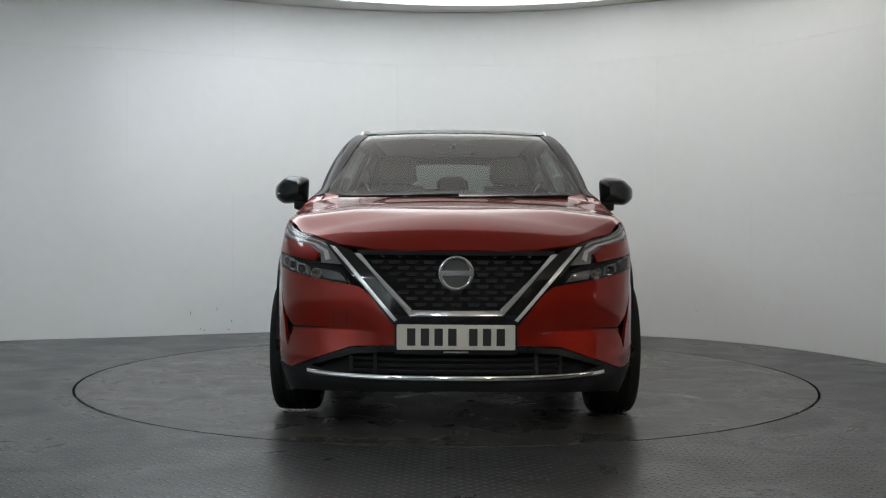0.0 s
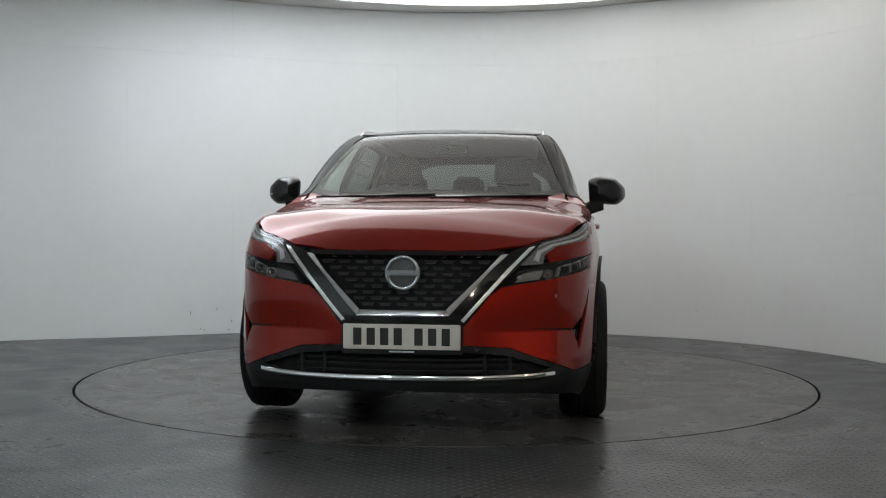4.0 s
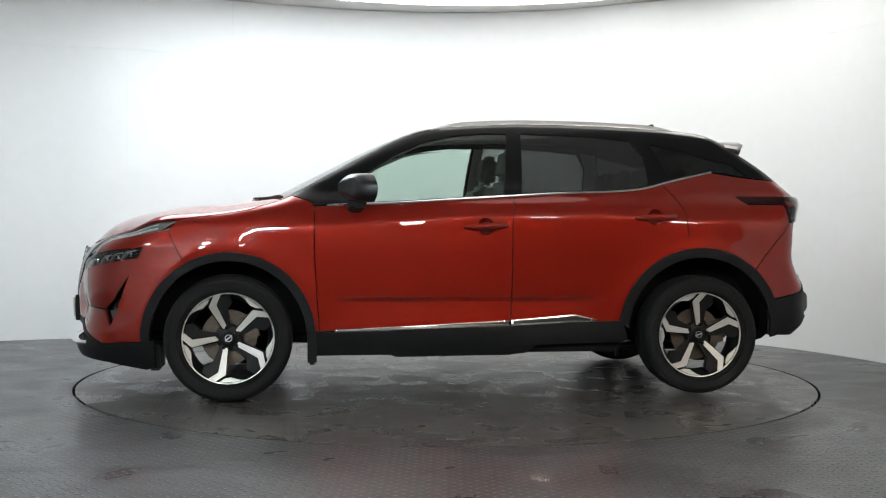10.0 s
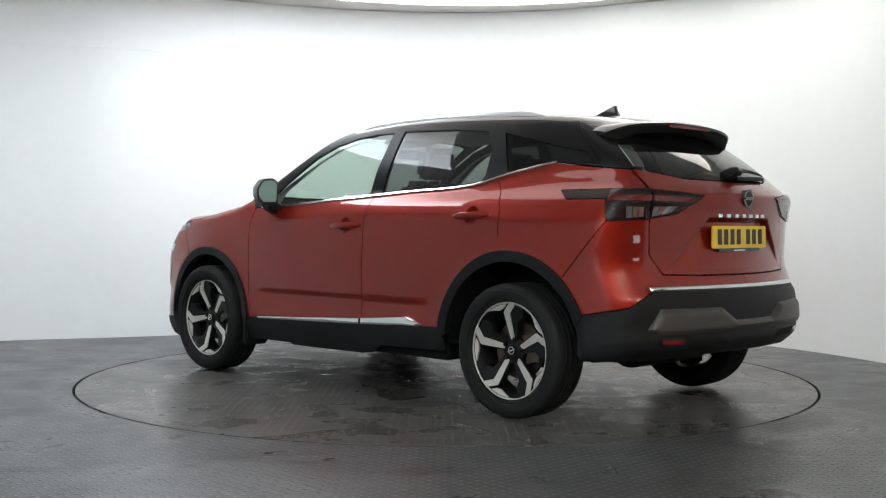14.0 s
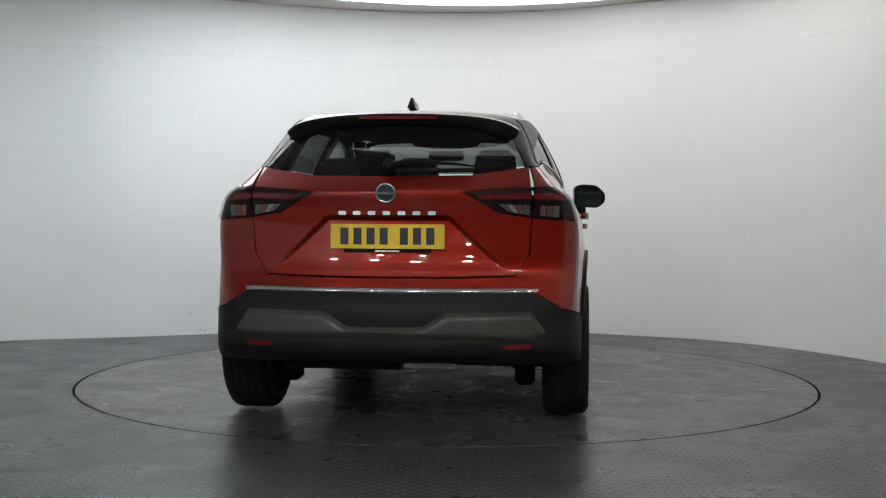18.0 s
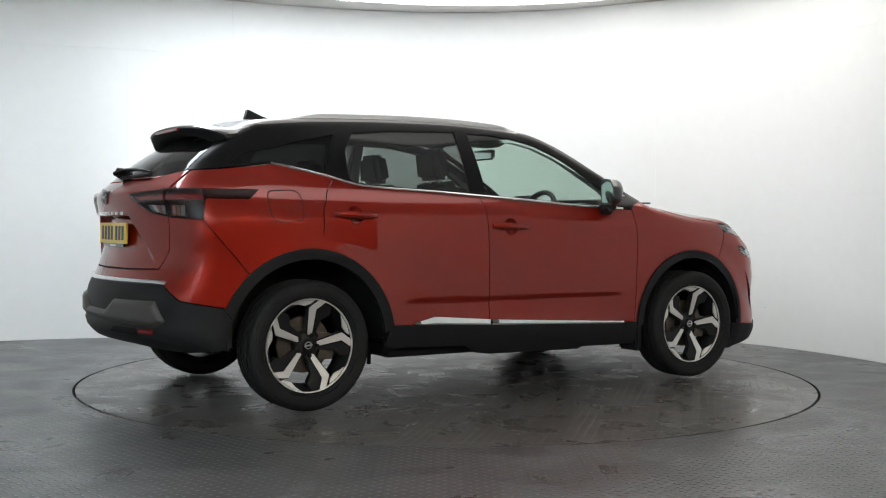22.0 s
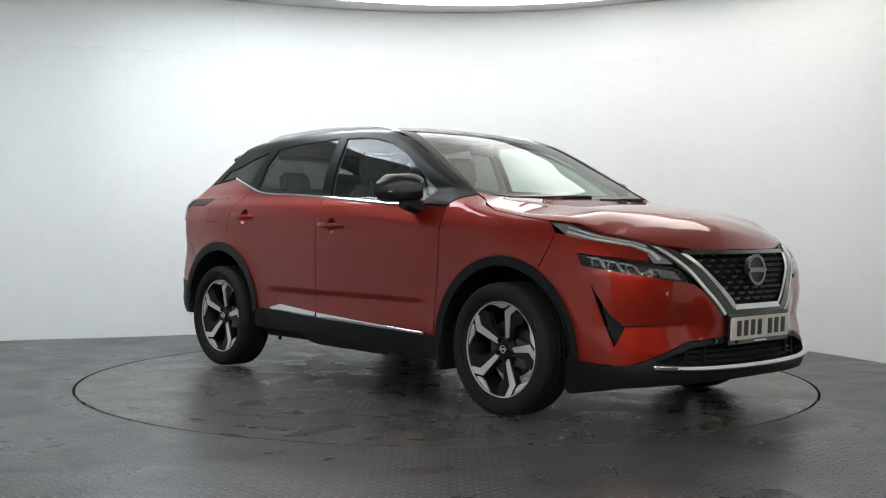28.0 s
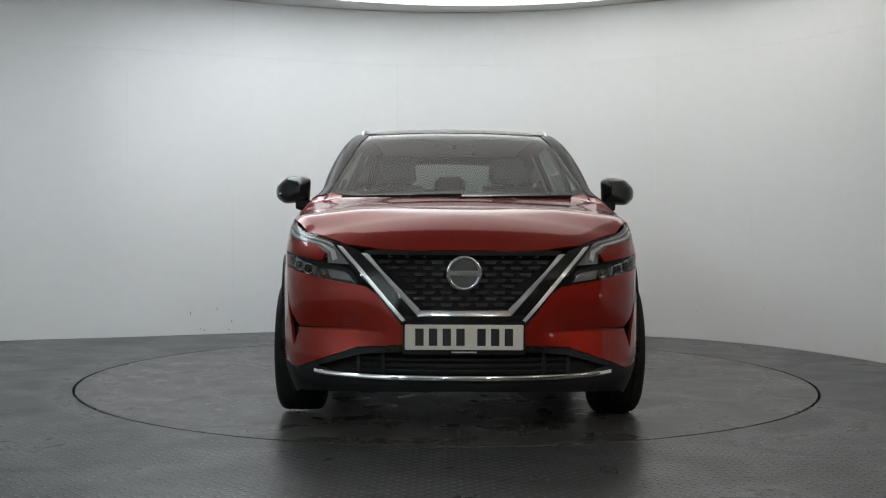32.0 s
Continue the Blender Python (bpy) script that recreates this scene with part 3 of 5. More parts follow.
def floor_mat(name, color, rough, lozenge, wet, stain, scale):
    """Floor covering: a raised lozenge grid, stains at two scales and smoother wet patches."""
    m = bpy.data.materials.new(name)
    m.use_nodes = True
    nt = m.node_tree
    b = nt.nodes["Principled BSDF"]
    tc = nt.nodes.new("ShaderNodeTexCoord")

    def mth(op, a, c=None, d=None):
        n = nt.nodes.new("ShaderNodeMath")
        n.operation = op
        for i, v in enumerate((a, c, d)):
            if v is None:
                continue
            if isinstance(v, (int, float)):
                n.inputs[i].default_value = v
            else:
                nt.links.new(v, n.inputs[i])
        return n.outputs[0]

    def noise_at(s, detail=5, dist=0.0, stretch=None):
        n = nt.nodes.new("ShaderNodeTexNoise")
        n.inputs["Scale"].default_value = s
        n.inputs["Detail"].default_value = detail
        n.inputs["Distortion"].default_value = dist
        if stretch:
            mp = nt.nodes.new("ShaderNodeMapping")
            mp.inputs["Scale"].default_value = stretch
            nt.links.new(tc.outputs["Object"], mp.inputs["Vector"])
            nt.links.new(mp.outputs[0], n.inputs["Vector"])
        else:
            nt.links.new(tc.outputs["Object"], n.inputs["Vector"])
        return n.outputs["Fac"]

    def ranged(v, a, c, lo, hi):
        n = nt.nodes.new("ShaderNodeMapRange")
        n.inputs["From Min"].default_value, n.inputs["From Max"].default_value = a, c
        n.inputs["To Min"].default_value, n.inputs["To Max"].default_value = lo, hi
        nt.links.new(v, n.inputs["Value"])
        return n.outputs[0]

    big, fine = noise_at(scale), noise_at(scale * 12, 4)
    tone = mth("MULTIPLY", ranged(big, 0.3, 0.7, 1 - stain, 1 + stain), ranged(fine, 0.3, 0.7, 1 - stain * 0.5, 1 + stain * 0.5))
    mul = nt.nodes.new("ShaderNodeVectorMath")
    mul.operation = "SCALE"
    mul.inputs[0].default_value = color
    nt.links.new(mul.outputs[0], b.inputs["Base Color"])
    r = ranged(noise_at(scale * 2.1, 6, 0.6), 0.35, 0.65, rough - 0.07, rough + 0.07)
    if wet:
        pool = ranged(noise_at(4.6, 4, 0.6, (1.0, 1.7, 1.0)), 0.70, 0.715, 0.0, 1.0)
        r = mth("MULTIPLY_ADD", pool, -(rough - 0.06), r)
        r = mth("MAXIMUM", r, 0.05)
    nt.links.new(r, b.inputs["Roughness"])
    # lozenges, turned by 90 degrees from cell to cell
    sep = nt.nodes.new("ShaderNodeSeparateXYZ")
    nt.links.new(tc.outputs["Object"], sep.inputs[0])
    pitch = 0.060
    u, v = mth("DIVIDE", mth("ADD", sep.outputs[0], sep.outputs[1]), pitch), mth("DIVIDE", mth("SUBTRACT", sep.outputs[0], sep.outputs[1]), pitch)
    cu, cv = mth("FLOOR", u), mth("FLOOR", v)
    par = mth("FLOORED_MODULO", mth("ADD", cu, cv), 2.0)
    lu, lv = mth("ABSOLUTE", mth("SUBTRACT", mth("SUBTRACT", u, cu), 0.5)), mth("ABSOLUTE", mth("SUBTRACT", mth("SUBTRACT", v, cv), 0.5))
    e0 = mth("ADD", mth("DIVIDE", lu, 0.46), mth("DIVIDE", lv, 0.17))
    e1 = mth("ADD", mth("DIVIDE", lv, 0.46), mth("DIVIDE", lu, 0.17))
    e = mth("ADD", mth("MULTIPLY", e0, par), mth("MULTIPLY", e1, mth("SUBTRACT", 1.0, par)))
    stud = ranged(e, 0.5, 1.0, 1.0, 0.0)
    nt.links.new(mth("MULTIPLY", tone, mth("MULTIPLY_ADD", stud, 1.2 * lozenge, 0.85)), mul.inputs["Scale"])
    bp = nt.nodes.new("ShaderNodeBump")
    bp.inputs["Strength"].default_value = lozenge
    bp.inputs["Distance"].default_value = 0.006
    nt.links.new(stud, bp.inputs["Height"])
    bp2 = nt.nodes.new("ShaderNodeBump")
    bp2.inputs["Strength"].default_value = 0.15
    bp2.inputs["Distance"].default_value = 0.002
    nt.links.new(noise_at(60, 4), bp2.inputs["Height"])
    nt.links.new(bp.outputs[0], bp2.inputs["Normal"])
    nt.links.new(bp2.outputs[0], b.inputs["Normal"])
    return m


FLOOR = floor_mat("chequer_vinyl_floor", (0.064, 0.066, 0.068), 0.34, 2.2, False, 0.16, 1.1)
TABLE = floor_mat("worn_turntable_floor", (0.072, 0.069, 0.064), 0.30, 0.6, True, 0.16, 1.7)
bm = disc(TABLE_R + 0.016, 14.0, 0.0, rings=6)
floor = tagged(part("floor", bm, FLOOR, smooth=False), "grey chequer-plate vinyl studio floor", "floor", kind="structure")
gap = tagged(part("floor_joint", lathe([(TABLE_R + 0.05, -0.001), (TABLE_R + 0.05, -0.032), (TABLE_R - 0.05, -0.032)], 160, "z"), DARK),
             "dark circular gap round the turntable", "floor", kind="structure")
turntable = tagged(new("turntable"), "dark worn round turntable set flush in the floor", "turntable")
part("deck", lathe([(0.0, 0.0), (0.7, 0.0), (1.5, 0.0), (TABLE_R - 0.05, 0.0), (TABLE_R - 0.05, -0.02), (0.0, -0.02)], 160, "z"), TABLE, turntable, sharp=30)
part("deck_edge", lathe([(TABLE_R - 0.05, 0.0), (TABLE_R - 0.0005, 0.0), (TABLE_R, -0.0005), (TABLE_R, -0.028), (TABLE_R - 0.05, -0.028)], 160, "z"), TABLE, turntable, sharp=30)

# ceiling with its big round lightbox
LIGHT_R = 2.76


def sector(r0, r1, z0, z1, a0, a1, n=120):
    bm = bmesh.new()
    vs = [[bm.verts.new((r * math.cos(radians(a0 + (a1 - a0) * k / n)), r * math.sin(radians(a0 + (a1 - a0) * k / n)), h)) for r, h in ((r0, z0), (r1, z1))] for k in range(n + 1)]
    for a, b in zip(vs, vs[1:]):
        bm.faces.new((a[0], b[0], b[1], a[1]))
    return bm


LIGHT_IN, LIT0, LIT1, LIGHT_X = 1.4, 8.0, 199.0, 0.15
bm = bmesh.new()
for piece in (sector(LIGHT_R + 0.03, 14.0, CEIL_Z, CEIL_Z, LIT0, LIT1), sector(LIGHT_IN, 14.0, CEIL_Z, CEIL_Z, LIT1, LIT0 + 360)):
    me = bpy.data.meshes.new("ceiling_piece")
    piece.to_mesh(me)
    piece.free()
    bm.from_mesh(me)
    bpy.data.meshes.remove(me)
tagged(part("ceiling", bm, CEILING, smooth=False), "off-white studio ceiling round a large curved lightbox", "ceiling", kind="structure").matrix_basis = pose(LIGHT_X, 0, 0)
lightbox = tagged(new("lightbox"), "large curved glowing ceiling lightbox with white diffuser", "light")
part("diffuser", sector(LIGHT_IN, LIGHT_R, CEIL_Z + 0.04, CEIL_Z + 0.04, LIT0, LIT1), SOFTBOX, lightbox, smooth=False)
part("outer_rim", sector(LIGHT_R, LIGHT_R + 0.03, CEIL_Z + 0.05, CEIL_Z - 0.014, LIT0, LIT1), SOFTBOX, lightbox, "glowing cloth rim")
part("centre_diffuser", sector(0.01, LIGHT_IN, CEIL_Z + 0.04, CEIL_Z + 0.04, 0, 360), SOFTBOX, lightbox, smooth=False)
part("inner_frame", sector(LIGHT_IN, LIGHT_IN, CEIL_Z + 0.05, CEIL_Z - 0.002, LIT1, LIT0 + 360), CEILING, lightbox)
lightbox.matrix_basis = pose(LIGHT_X, 0, 0)

# small hanging lamps of the dark room behind the camera
SPOT_COOL = mat("cool_lamp_tube", (0.9, 0.9, 0.9), rough=0.5, emission=(0.84, 0.95, 1.0), strength=LAMP_STRENGTH)
SPOT_WARM = mat("warm_lamp_tube", (0.9, 0.9, 0.85), rough=0.5, emission=(1.0, 0.9, 0.76), strength=LAMP_STRENGTH * 0.8)
for x, y in ((-3.7, -6.5), (-2.1, -6.7), (-0.6, -6.5), (1.1, -6.7), (2.7, -6.4), (3.9, -5.2), (-2.5, -8.7), (-0.5, -8.9), (1.6, -8.7)):
    lamp = tagged(new("ceiling_lamp"), "short glowing tube lamp hung from the ceiling", "lamp", "lamps of the dark room")
    part("housing", box(bmesh.new(), (-0.34, -0.06, -0.05), (0.34, 0.06, -0.002), 0.01), SATIN, lamp)
    part("tube", box(bmesh.new(), (-0.15, -0.04, -0.13), (0.15, 0.04, -0.052), 0.008), SPOT_COOL if x < 0 else SPOT_WARM, lamp)
    for d in (-0.25, 0.25):
        part("rod", box(bmesh.new(), (d - 0.005, -0.005, -0.002), (d + 0.005, 0.005, 0.14)), SATIN, lamp, smooth=False)
    lamp.matrix_basis = pose(x, y, CEIL_Z - 0.139)


# ---- the car ----
car = tagged(new("car"), "red SUV with black roof and cladding parked on the turntable", "car")


def su(x, z):
    """The u at which the flank reaches x at height z."""
    if abs(x) <= 1.33:
        return x
    us = np.linspace(1.33, U_END - 0.05, 60) * math.copysign(1, x)
    return float(np.interp(abs(x), np.abs(around(us, np.full(60, float(z)))[:, 0]), np.abs(us)) * math.copysign(1, x))


def S(*pairs):
    """Outline points (x, z) on the flank as (u, z)."""
    return [(su(x, z), z) for x, z in pairs]


def P(*triples):
    """Outline points (x, y, z) as (u, z)."""
    return [(flank_u(x, y), z) for x, y, z in triples]


def B(*pairs):
    """Outline points (y, z) of the back as (u, z)."""
    q = behind([p[0] for p in pairs], [p[1] for p in pairs])
    return [(flank_u(x, y), z) for x, y, z in q]


def arc(cx, cz, r, a0, a1, n=14):
    return [(cx + r * math.cos(radians(a0 + (a1 - a0) * k / n)), cz + r * math.sin(radians(a0 + (a1 - a0) * k / n))) for k in range(n + 1)]


belt = spline((-1.47, 1.285), (-1.393, 1.267), (-1.173, 1.217), (-1.0, 1.174), (-0.887, 1.163), (-0.555, 1.147), (-0.27, 1.129), (0.1, 1.105), (0.42, 1.083), (0.86, 1.07))
FC, RC = (AXLE_F, 0.345), (AXLE_R, 0.36)
F_OUT, F_IN, R_OUT, R_IN = 0.468, 0.424, 0.482, 0.432


def belt_run(x0, x1, up=0.0, n=10):
    xs = np.linspace(x0, x1, n)
    return [(float(x), float(belt(x)) + up) for x in xs]


def oval(cx, cz, rx, rz, n=20):
    return [(cx + rx * math.cos(2 * math.pi * k / n), cz + rz * math.sin(2 * math.pi * k / n)) for k in range(n)]


# flank panels
front_door = pair("front_door", S(*belt_run(0.868, -0.252), (-0.236, 0.967), (-0.231, 0.65), (-0.227, 0.43), (0.76, 0.385), (0.84, 0.38), (0.857, 0.59), (0.869, 0.807)),
                  around, PAINT, car, gap=0.0025, size=0.015, holes=[oval(-0.083, 0.962, 0.046, 0.05)])
rear_door = pair("rear_door", S(*belt_run(-0.252, -1.142), (-1.203, 1.133), (-1.249, 1.037), (-1.257, 0.93), *arc(*RC, R_OUT, 84, 8), (-0.80, 0.425), (-0.227, 0.43), (-0.231, 0.65), (-0.236, 0.967)),
                 around, PAINT, car, gap=0.0025, size=0.015, holes=[oval(-1.065, 1.018, 0.046, 0.05)])
BON = [(float(q[0]), float(q[1]), float(q[2])) for q in above([0.965, 1.037, 1.12, 1.191, 1.23, 1.419, 1.566], [0.712, 0.71, 0.772, 0.810, 0.822, 0.826, 0.824])]
DAY_TIP = tuple(float(v) for v in above([1.606], [0.822])[0])
DAY_LOW = [(1.71, 0.824, 0.926), (1.85, 0.786, 0.901), (1.98, 0.675, 0.877), (2.04, 0.62, 0.845), (2.063, 0.605, 0.803)]
DAY_TOP = [(float(q[0]), float(q[1]), float(q[2])) for q in above([1.71, 1.85, 1.972, 2.045], [0.806, 0.737, 0.615, 0.535])]
front_wing = pair("front_wing", [*P(*BON), *P(DAY_TIP, (1.65, 0.827, 0.937)), *S((1.646, 0.903), (1.581, 0.774)), *S(*arc(*FC, F_OUT, 60, 175)), *S((0.84, 0.38), (0.857, 0.59), (0.869, 0.807), (0.868, 1.07)), *P((0.885, 0.775, 1.10))],
                  around, PAINT, car, gap=0.0025)
FOG = P((1.862, 0.819, 0.690), (1.926, 0.79, 0.50), (1.960, 0.764, 0.405), (2.001, 0.737, 0.500), (1.945, 0.780, 0.555))
bumper = pair("front_bumper", [*S((1.646, 0.903), (1.581, 0.774)), *S(*arc(*FC, F_OUT, 62, 2)), *S((1.80, 0.327)), *P((2.0, 0.736, 0.314), (2.1, 0.60, 0.372), (2.16, 0.47, 0.424), (2.22, 0.27, 0.438), (2.24, 0.235, 0.445), (2.232, 0.235, 0.55),
              (2.169, 0.43, 0.697), (1.995, 0.725, 0.751), (1.815, 0.829, 0.784), (1.79, 0.832, 0.84), (1.981, 0.718, 0.817), (2.05, 0.63, 0.803), *DAY_LOW[3::-1], (1.65, 0.827, 0.937))],
              around, PAINT, car, gap=0.002, size=0.02, holes=[FOG])
quarter = pair("rear_quarter", [*S(*belt_run(-1.142, -1.465, 0, 5), (-1.745, 1.251)), *B((0.637, 1.240), (0.655, 1.146)), *S((-1.575, 1.143), (-1.64, 1.097), (-1.86, 1.097), (-1.885, 0.99), (-1.66, 0.715),
               *arc(*RC, R_OUT, 132, 82), (-1.257, 0.93), (-1.249, 1.037), (-1.203, 1.133))], around, PAINT, car, gap=0.0025, size=0.02)
rear_bumper = pair("rear_bumper", [*S((-1.66, 0.715), (-1.885, 0.99)), *B((0.650, 1.003), (0.640, 0.837), (0.574, 0.738), (0.3, 0.731)), *P((-2.125, 0.0, 0.730), (-2.17, 0.0, 0.675), (-2.06, 0.672, 0.675)),
                   *S((-1.985, 0.592), (-1.765, 0.549), (-1.755, 0.552)), *S(*arc(*RC, R_OUT, 155, 133, 5))], around, PAINT, car, gap=0.002, size=0.02)
cladding_rear = pair("bumper_cladding", [*P((-2.17, 0.0, 0.672), (-2.06, 0.672, 0.672)), *S((-1.985, 0.588), (-1.765, 0.545), (-1.735, 0.54), (-1.76, 0.42), (-1.775, 0.345), (-1.92, 0.335)), *P((-2.05, 0.62, 0.34), (-2.15, 0.4, 0.355), (-2.19, 0.0, 0.36))],
                     around, CLADDING, car, lift=0.004, size=0.02)
sill = pair("sill_cladding", S((0.9, 0.388), (0.758, 0.376), (-0.68, 0.425), (-0.80, 0.432), (-0.865, 0.432), (-0.9, 0.33), (-0.87, 0.311), (-0.379, 0.299), (-0.314, 0.255), (-0.217, 0.243), (0.42, 0.237), (0.45, 0.25), (0.905, 0.248)),
            around, CLADDING, car, lift=0.006)
strip_pair("sill_trim", S((0.758, 0.393), (-0.212, 0.442)), S((0.758, 0.378), (-0.213, 0.403)), around, CHROME, car, lift=0.010, crown=0.007, label="chrome sill trim strip")
strip_pair("sill_trim", S((-0.226, 0.444), (-0.598, 0.474), (-0.736, 0.438)), S((-0.227, 0.404), (-0.62, 0.420), (-0.70, 0.424)), around, CHROME, car, lift=0.010, crown=0.007, label="chrome sill trim strip")
pair("arch_trim", S(*arc(*FC, F_OUT + 0.004, -2, 178, 30), *arc(*FC, F_IN, 178, -2, 30)), around, CLADDING, car, lift=0.012, depth=0.05, size=0.02)
pair("arch_trim", S(*arc(*RC, R_OUT + 0.004, 8, 158, 30), *arc(*RC, R_IN, 162, 4, 30)), around, CLADDING, car, lift=0.012, depth=0.05, size=0.02)
pair("front_skirt", [*S((1.735, 0.335), (1.80, 0.325)), *P((2.0, 0.736, 0.312), (2.1, 0.60, 0.37), (2.16, 0.47, 0.422), (2.22, 0.27, 0.436), (2.25, 0.0, 0.437), (2.25, 0.0, 0.412), (2.22, 0.27, 0.410), (2.16, 0.45, 0.394), (2.08, 0.63, 0.336),
     (2.14, 0.52, 0.304), (2.25, 0.0, 0.292), (2.25, 0.0, 0.24), (2.1, 0.60, 0.225), (2.0, 0.75, 0.21)), *S((1.78, 0.17), (1.72, 0.185))],
     around, CLADDING, car, lift=0.003, size=0.02, depth=0.05)

# bonnet and roof
bon_edge = [(x, y) for x, y, z in BON]
nose_edge = [(DAY_TIP[0], DAY_TIP[1])] + [(q[0], q[1]) for q in DAY_TOP] + [(2.083, 0.45), (2.122, 0.36), (2.155, 0.20), (2.165, 0.0)]
cowl = [(1.19, 0.0), (1.18, 0.2), (1.14, 0.4), (1.05, 0.6)]
half = cowl + bon_edge + nose_edge
panel("bonnet", half + [(x, -y) for x, y in half[-2:0:-1]], above, PAINT, car, gap=0.0025, size=0.025)

rail_x = np.linspace(0.22, -1.62, 24)
rail_z = roof_line(rail_x) - 0.055
edge3 = around(rail_x, rail_z)
edge_y = edge3[:, 1]
roof_half = [(float(x), float(y)) for x, y in zip(rail_x, edge_y)]
screen_top = [(0.235, 0.0), (0.225, 0.25), (0.215, 0.45)]
panel("roof", screen_top + roof_half[1:] + [(-1.66, 0.3), (-1.67, 0.0), (-1.66, -0.3)] + [(x, -y) for x, y in roof_half[:0:-1]] + [(x, -y) for x, y in screen_top[:0:-1]], above, BLACK_PAINT, car, size=0.03)

# windscreen and flank glass
WS = [(0.0, 1.115), (0.3, 1.12), (0.55, 1.128), (0.71, 1.14), (0.665, 1.24), (0.61, 1.37), (0.565, 1.47), (0.53, 1.515), (0.45, 1.53), (0.25, 1.54), (0.0, 1.545)]
panel("windscreen", WS + [(-y, z) for y, z in WS[-2:0:-1]], ahead, GLASS, car, depth=0.0, size=0.03)
WSF = WS + [(-y, z) for y, z in WS[-2:0:-1]]
WSI = [(0.0, 1.150), (0.3, 1.152), (0.55, 1.158), (0.675, 1.165), (0.640, 1.24), (0.589, 1.37), (0.547, 1.46), (0.513, 1.497), (0.45, 1.51), (0.25, 1.52), (0.0, 1.525)]
panel("screen_border", inset(WSF, 0.001), ahead, DARK, car, holes=[WSI + [(-y, z) for y, z in WSI[-2:0:-1]]], lift=-0.006, depth=0.0, size=0.03)
PILLAR = [(0.738, 1.13), (0.702, 1.24), (0.666, 1.37), (0.632, 1.47), (0.602, 1.525)]
pair("screen_pillar", WS[3:8] + PILLAR[::-1], ahead, PILLAR_BLACK, car, size=0.02, depth=0.0, lift=0.004)
ws_edge = ahead([p[0] for p in PILLAR], [p[1] for p in PILLAR])
pillar_front = [(float(x), float(z)) for x, y, z in ws_edge]
frame_out = [*belt_run(-1.47, 0.868, 0.004, 24), (0.90, 1.10), *pillar_front, *[(float(x), float(z)) for x, z in zip(rail_x, rail_z)][1:22], (-1.50, 1.50), (-1.745, 1.255)]
F_WIN = [(0.735, 1.092), *belt_run(0.6, -0.2, 0.014, 6), (-0.24, 1.50), (-0.082, 1.499), (0.082, 1.482), (0.245, 1.445), (0.407, 1.372), (0.62, 1.235), (0.735, 1.16)]
R_WIN = [*belt_run(-0.298, -1.03, 0.014, 7), (-1.055, 1.22), (-1.047, 1.37), (-0.98, 1.47), (-0.755, 1.492), (-0.318, 1.506)]
Q_WIN = [(-1.19, 1.245), (-1.45, 1.302), (-1.70, 1.268), (-1.61, 1.338), (-1.44, 1.37), (-1.09, 1.455)]
pair("window_frame", S(*frame_out), around, PILLAR_BLACK, car, holes=[F_WIN, R_WIN, S(*Q_WIN)], size=0.02, lift=0.003)
pair("front_window", F_WIN, around, GLASS, car, lift=-0.004, depth=0.0, size=0.04, label="clear side window")
pair("rear_window", R_WIN, around, PRIVACY, car, lift=-0.004, depth=0.0, size=0.04, label="dark tinted side window")
pair("quarter_window", S(*Q_WIN), around, QUARTER, car, lift=-0.003, depth=0.0, size=0.04, label="dark tinted quarter window")
strip_pair("belt_trim", S(*belt_run(-1.465, 0.80, 0.012, 30)), S(*belt_run(-1.465, 0.80, -0.004, 30)), around, CHROME, car, lift=0.004, crown=0.006, n=60, rows=6, label="chrome belt trim strip")

pair("pillar_seam", [(-0.262, 1.135), (-0.268, 1.135), (-0.276, 1.515), (-0.270, 1.515)], around, DARK, car, lift=0.0015, depth=0.0, size=0.03)
for win in (F_WIN, R_WIN):
    pair("window_seal", inset(win, -0.012), around, CLADDING, car, holes=[inset(win, 0.004)], lift=0.0015, depth=0.004, size=0.025)

# tailgate
G_GLASS = [(0.0, 1.197), (0.37, 1.203), (0.61, 1.245), (0.555, 1.36), (0.50, 1.44), (0.3, 1.46), (0.0, 1.47)]
panel("rear_screen", G_GLASS + [(-y, z) for y, z in G_GLASS[-2:0:-1]], behind, REAR_TINT, car, depth=0.0, size=0.03)
GATE = [(0.0, 1.192), (0.37, 1.198), (0.63, 1.243), (0.645, 1.145), (0.338, 1.12), (0.50, 1.027), (0.648, 1.005), (0.637, 0.837), (0.571, 0.741), (0.3, 0.735), (0.0, 0.734)]
panel("tailgate", GATE + [(-y, z) for y, z in GATE[-2:0:-1]], behind, PAINT, car, gap=0.002, size=0.0125)
pair("tailgate_pillar", [*S((-1.50, 1.50), (-1.745, 1.256)), *B((0.637, 1.244), (0.612, 1.247), (0.557, 1.36), (0.502, 1.44), (0.49, 1.475)), *P((-1.60, 0.52, 1.50))], around, PILLAR_BLACK, car, size=0.02)
panel("rear_skid", [(0.715, 0.486), (0.647, 0.583), (0.279, 0.58), (0.165, 0.515), (-0.165, 0.515), (-0.279, 0.58), (-0.647, 0.583), (-0.715, 0.486), (-0.66, 0.45), (-0.2, 0.465), (0.2, 0.465), (0.66, 0.455)], behind, GREY_TRIM, car, lift=0.006, crown=0.022, crown_w=0.03, size=0.015)
strip_part("bumper_trim", [(-0.68, 0.684), (0.68, 0.684)], [(-0.67, 0.660), (0.67, 0.660)], behind, CHROME, car, lift=0.008, crown=0.010, label="chrome bumper trim strip")

